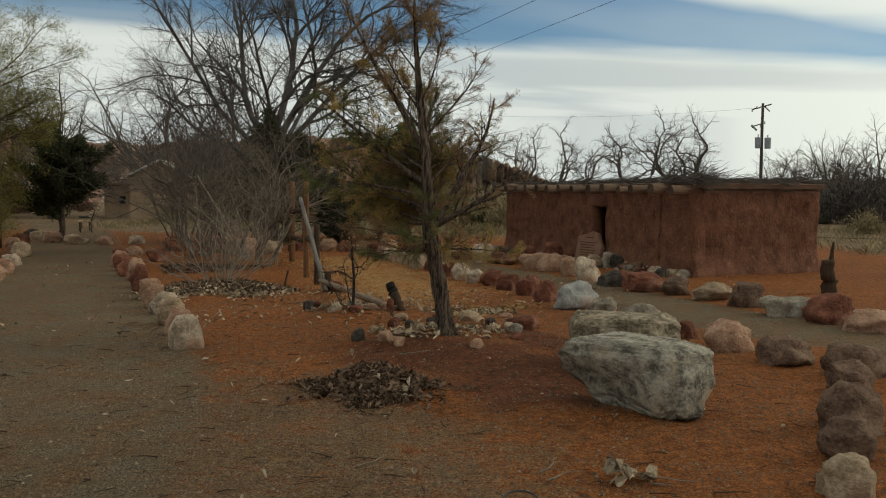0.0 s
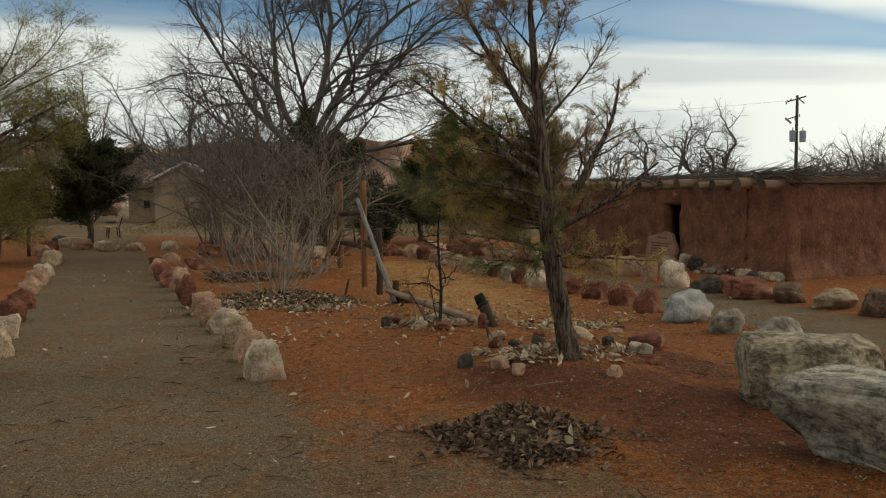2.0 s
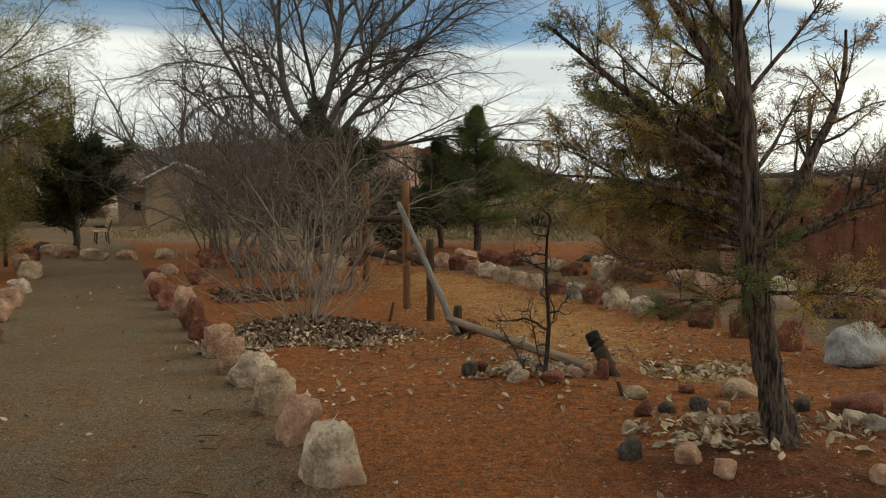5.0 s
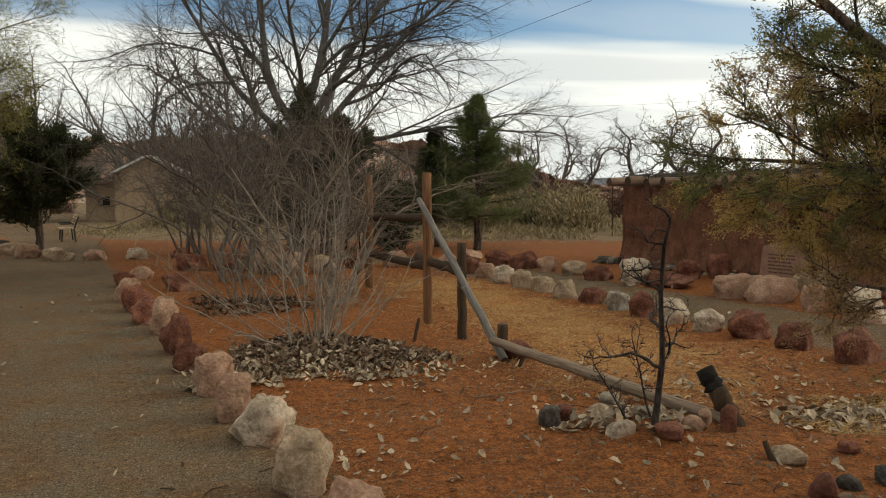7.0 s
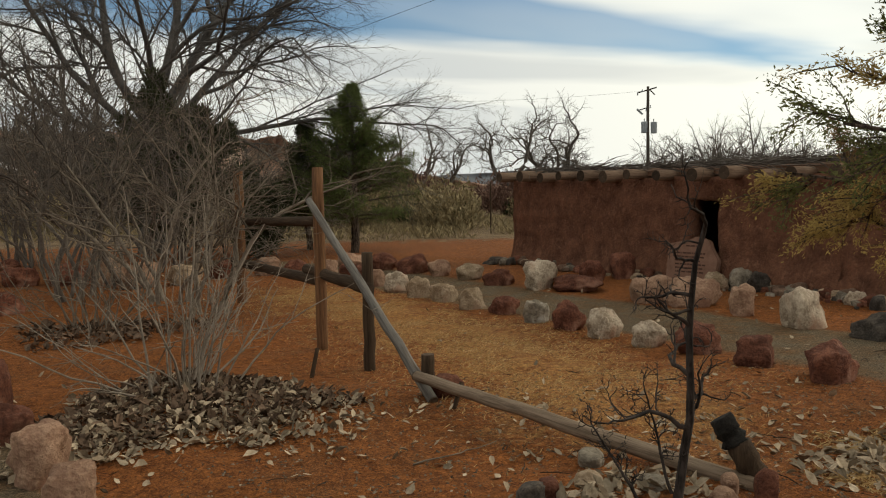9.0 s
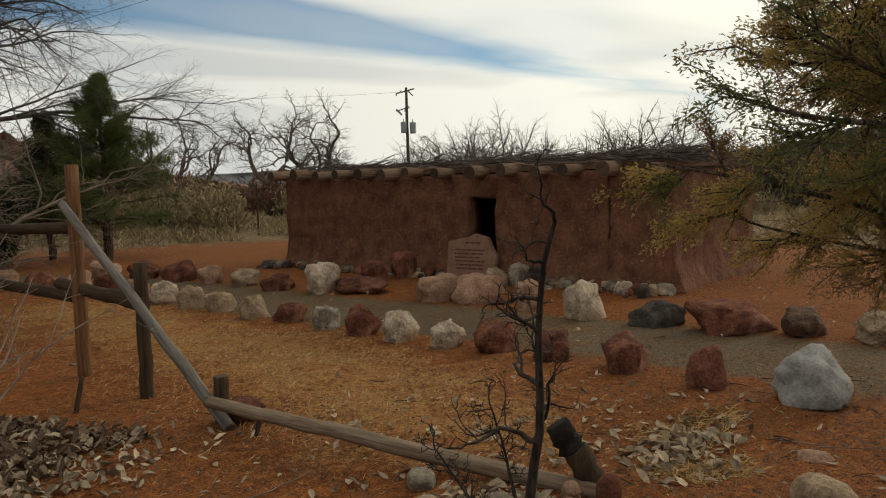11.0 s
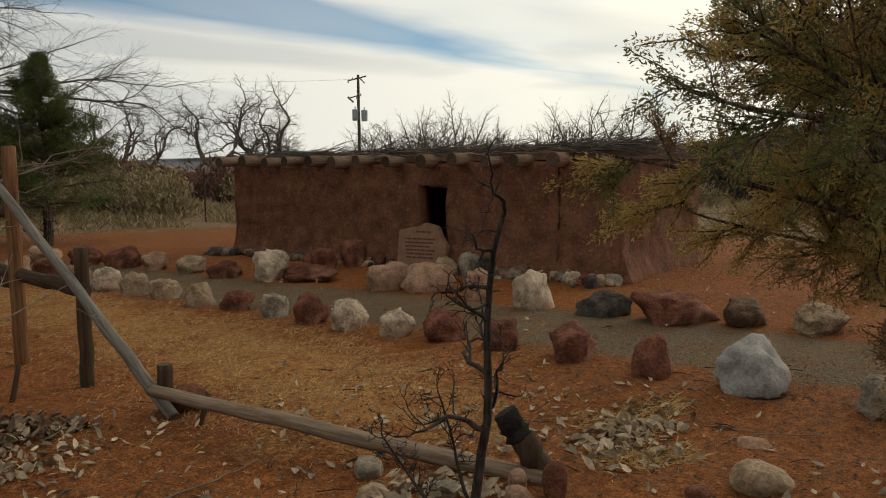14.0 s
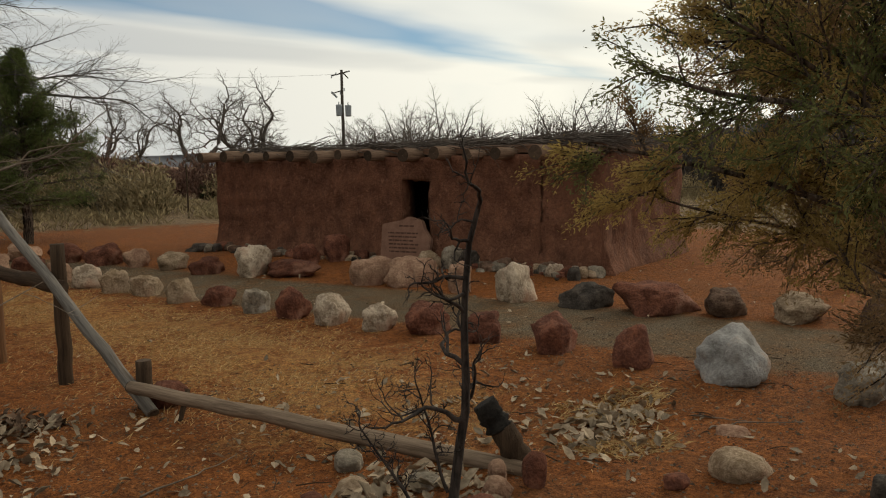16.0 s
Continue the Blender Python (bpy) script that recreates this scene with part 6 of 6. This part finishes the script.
heap(-0.74, 6.62, 0.42, 0.36, 0.15)
litter("leaf_pile", "raked pile of dry brown and grey leaves", np.concatenate([ring(3000, -0.74, 6.62, 0.52, 0.44, 0, 0.23), ring(420, -0.70, 6.55, 0.80, 0.58)]), 0.055, LEAFDARK, 0.5)
litter("leaf_pile_top", "pale dry leaves on the raked pile", ring(60, -0.70, 6.50, 0.40, 0.30, 0, 0.24), 0.09, LEAF, 0.45)
litter("shrub_leaves", "thick bed of dry leaves under the shrub", np.concatenate([ring(900, -4.1, 13.35, 1.0, 0.95, 0, 0.08), ring(420, -4.0, 13.2, 1.25, 1.3), ring(260, -3.5, 12.8, 0.6, 0.45), ring(180, -4.6, 12.5, 0.5, 0.4)]), 0.078, LEAF, 0.42)
litter("shrub_leaves_dark", "dark leaves under the shrub", ring(2600, -4.15, 13.5, 1.0, 0.95, 0, 0.08), 0.075, LEAFDARK, 0.45)
litter("path_shrub_leaves", "dry leaves under the path shrub", ring(700, -5.5, 17.2, 1.1, 0.8, 0, 0.05), 0.10, LEAFDARK, 0.4)
litter("juniper_leaves", "pale dry leaves round the juniper trunk", np.concatenate([ring(260, -0.42, 9.15, 0.58, 0.50, 0.05, 0.02), ring(120, 0.1, 9.1, 0.5, 0.45, 0.1, 0.01)]), 0.085, LEAF, 0.35)
litter("sapling_leaves", "pale dry leaves round the sapling", ring(220, -1.62, 10.98, 0.45, 0.36, 0.05, 0.02), 0.085, LEAF, 0.35)
n = 260
t = g.random(n)
litter("drift_of_leaves", "drift of pale leaves and cut grass by the lawn", np.stack([-0.35 + 0.95 * t + g.normal(0, 0.13, n), 11.15 + 0.6 * t + g.normal(0, 0.18, n), 0.02 * g.random(n)], 1), 0.08, LEAF, 0.3)
n = 150
litter("lawn_edge_leaves", "pale dry leaves at the edge of the lawn", np.stack([g.uniform(-1.4, 1.2, n), 12.1 - 0.45 * g.uniform(-1, 1, n) - 0.5 * np.abs(g.normal(0, 0.5, n)), np.zeros(n)], 1), 0.07, LEAF, 0.3)
n = 700
litter("scattered_leaves", "single dry leaves scattered over the yard", np.stack([g.uniform(-9, 6, n), g.uniform(2.5, 24, n), np.zeros(n)], 1), 0.06, LEAF, 0.3)
n = 420
litter("soil_leaves", "dry leaves scattered on the red soil", np.stack([g.uniform(-3.6, 0.8, n), g.uniform(9.6, 13.6, n), np.zeros(n)], 1), 0.065, LEAF, 0.3)
litter("torn_leaves", "torn clump of large dry leaves on the gravel", ring(26, 0.95, 4.58, 0.17, 0.09, 0, 0.05), 0.10, LEAF, 0.6)
P = np.concatenate([ring(700, 0.50, 11.72, 0.45, 0.25), ring(450, 0.0, 11.1, 0.40, 0.2)])
P[:, 2] += relief(P[:, 0], P[:, 1])[3]
tagged(new("cut_grass", blades(g, P, 0.09, 0.003, 1.45, STRAW, "cut_grass")), "cut yellow grass lying on the red soil", "grass", kind="stuff")
# ---- the straw lawn ----
n = 24000
t = g.random(n) * (len(LAWN) - 1)
i = np.minimum(t.astype(int), len(LAWN) - 2)
L = np.array(LAWN)
Q = L[i] + (L[i + 1] - L[i]) * (t - i)[:, None] + g.normal(0, 0.85, (n, 2))
keep = (seg_gap(Q[:, 0], Q[:, 1], LOOP_PATH) > 0.95) & (np.array([noise.noise(Vector((x * 1.3, y * 1.3, 4))) for x, y in Q]) > -0.25)
Q = Q[keep]
tagged(new("straw_lawn", blades(g, np.concatenate([Q, relief(Q[:, 0], Q[:, 1])[3][:, None]], 1), 0.042, 0.0019, 1.15, STRAW, "straw_lawn")), "short dry straw-yellow lawn", "grass", kind="stuff")


# ---- dead twigs on the ground ----
def twig(points, r, label="thin pale dead twig on the ground"):
    rng2 = np.random.default_rng(int(abs(points[0][0]) * 100))
    P = np.array([(x, y, ground_z(x, y) + 0.012 + 0.01 * (k % 2)) for k, (x, y) in enumerate(points)])
    T = np.linspace(0, 1, 9)
    F = np.stack([np.interp(T, np.linspace(0, 1, len(P)), P[:, c]) for c in range(3)], 1)
    F[:, :2] += rng2.normal(0, 0.008, (9, 2))
    tagged(new("twig", tubes("twig", [(F, np.linspace(r, r * 0.4, 9))], 6, TWIG)), label, "twig", "dead twigs")


for pts in ([(0.48, 4.66), (0.56, 4.78), (0.60, 4.92)], [(0.50, 4.55), (0.63, 4.66), (0.74, 4.70)], [(1.02, 4.62), (1.2, 4.58), (1.36, 4.52)], [(1.1, 4.52), (1.22, 4.46)], [(-0.62, 4.72), (-0.5, 4.82), (-0.48, 4.95)],
            [(-2.6, 11.9), (-2.3, 12.0), (-2.0, 12.2)], [(0.55, 11.0), (0.8, 10.95), (1.1, 10.7)], [(0.7, 11.25), (0.86, 10.95)], [(-1.2, 7.3), (-1.0, 7.45)], [(-1.4, 5.9), (-1.2, 5.95)], [(-4.2, 9.6), (-4.0, 9.5)], [(-0.6, 7.9), (-0.3, 8.0)]):
    twig(pts, 0.006)
t = np.linspace(0, math.pi, 16)
P = np.stack([0.33 + 0.10 * np.cos(t), 4.18 + 0.16 * np.sin(t), np.full(16, 0.012)], 1)
tagged(new("cable", tubes("cable", [(P, np.full(16, 0.006))], 8, WIRE)), "loop of black cable on the gravel", "cable")

# ---- grit on the paths ----
def grit(name, label, Q, s0, s1):
    n = len(Q)
    s = g.uniform(s0, s1, (n, 1, 1)) * g.uniform(0.6, 1.2, (n, 1, 3))
    oct_v = np.array([(1, 0, 0), (0, 1, 0), (-1, 0, 0), (0, -1, 0), (0, 0, 0.8)], float)
    a = g.uniform(0, 6.28, n)
    ro = np.stack([np.stack([np.cos(a), -np.sin(a), 0 * a], 1), np.stack([np.sin(a), np.cos(a), 0 * a], 1), np.stack([0 * a, 0 * a, 1 + 0 * a], 1)], 1)
    V = np.einsum("nij,nkj->nki", ro, oct_v[None] * s) + np.concatenate([Q, relief(Q[:, 0], Q[:, 1])[3][:, None]], 1)[:, None, :]
    F = np.concatenate([np.arange(n)[:, None] * 5 + np.array(f) for f in ((0, 1, 4), (1, 2, 4), (2, 3, 4), (3, 0, 4))])
    tagged(new(name, raw_mesh(name, V.reshape(-1, 3), F, GRIT, False)), label, "gravel", kind="stuff")


n = 52000
Q = np.stack([g.uniform(-7, 3.5, n), 2.6 + 9 * g.random(n) ** 1.5], 1)
Q = Q[(seg_gap(Q[:, 0], Q[:, 1], LEFT_PATH) < 1.7) | (Q[:, 1] < 6.2)]
grit("path_grit", "loose grey and brown grit on the walking path", Q, 0.003, 0.012)
n = 12000
Q = np.stack([g.uniform(-4, 3, n), g.uniform(6, 14, n)], 1)
Q2 = np.stack([g.uniform(-5, 3, 1500), 3 + 9 * g.random(1500)], 1)
grit("path_pebbles", "small loose pebbles on the ground", Q2, 0.008, 0.02)
grit("soil_crumbs", "crumbs of red earth and grit", Q, 0.005, 0.014)

lines = []
for k in range(420):
    x, y = g.uniform(-4.5, 2.5), 3 + 11 * g.random() ** 1.2
    a = g.uniform(0, 6.28)
    L = g.uniform(0.04, 0.2)
    z = ground_z(x, y) + 0.012
    bend = g.normal(0, 0.02)
    lines.append((np.array([(x, y, z), (x + math.cos(a) * L * 0.5 + bend, y + math.sin(a) * L * 0.5, z + 0.006), (x + math.cos(a) * L, y + math.sin(a) * L, z)]), np.array([0.0035, 0.003, 0.0015]) * g.uniform(0.6, 1.5)))
tagged(new("twig_litter", tubes("twig_litter", lines, 4, DARKPOST)), "short dark broken twigs scattered on the ground", "twigs", kind="stuff")
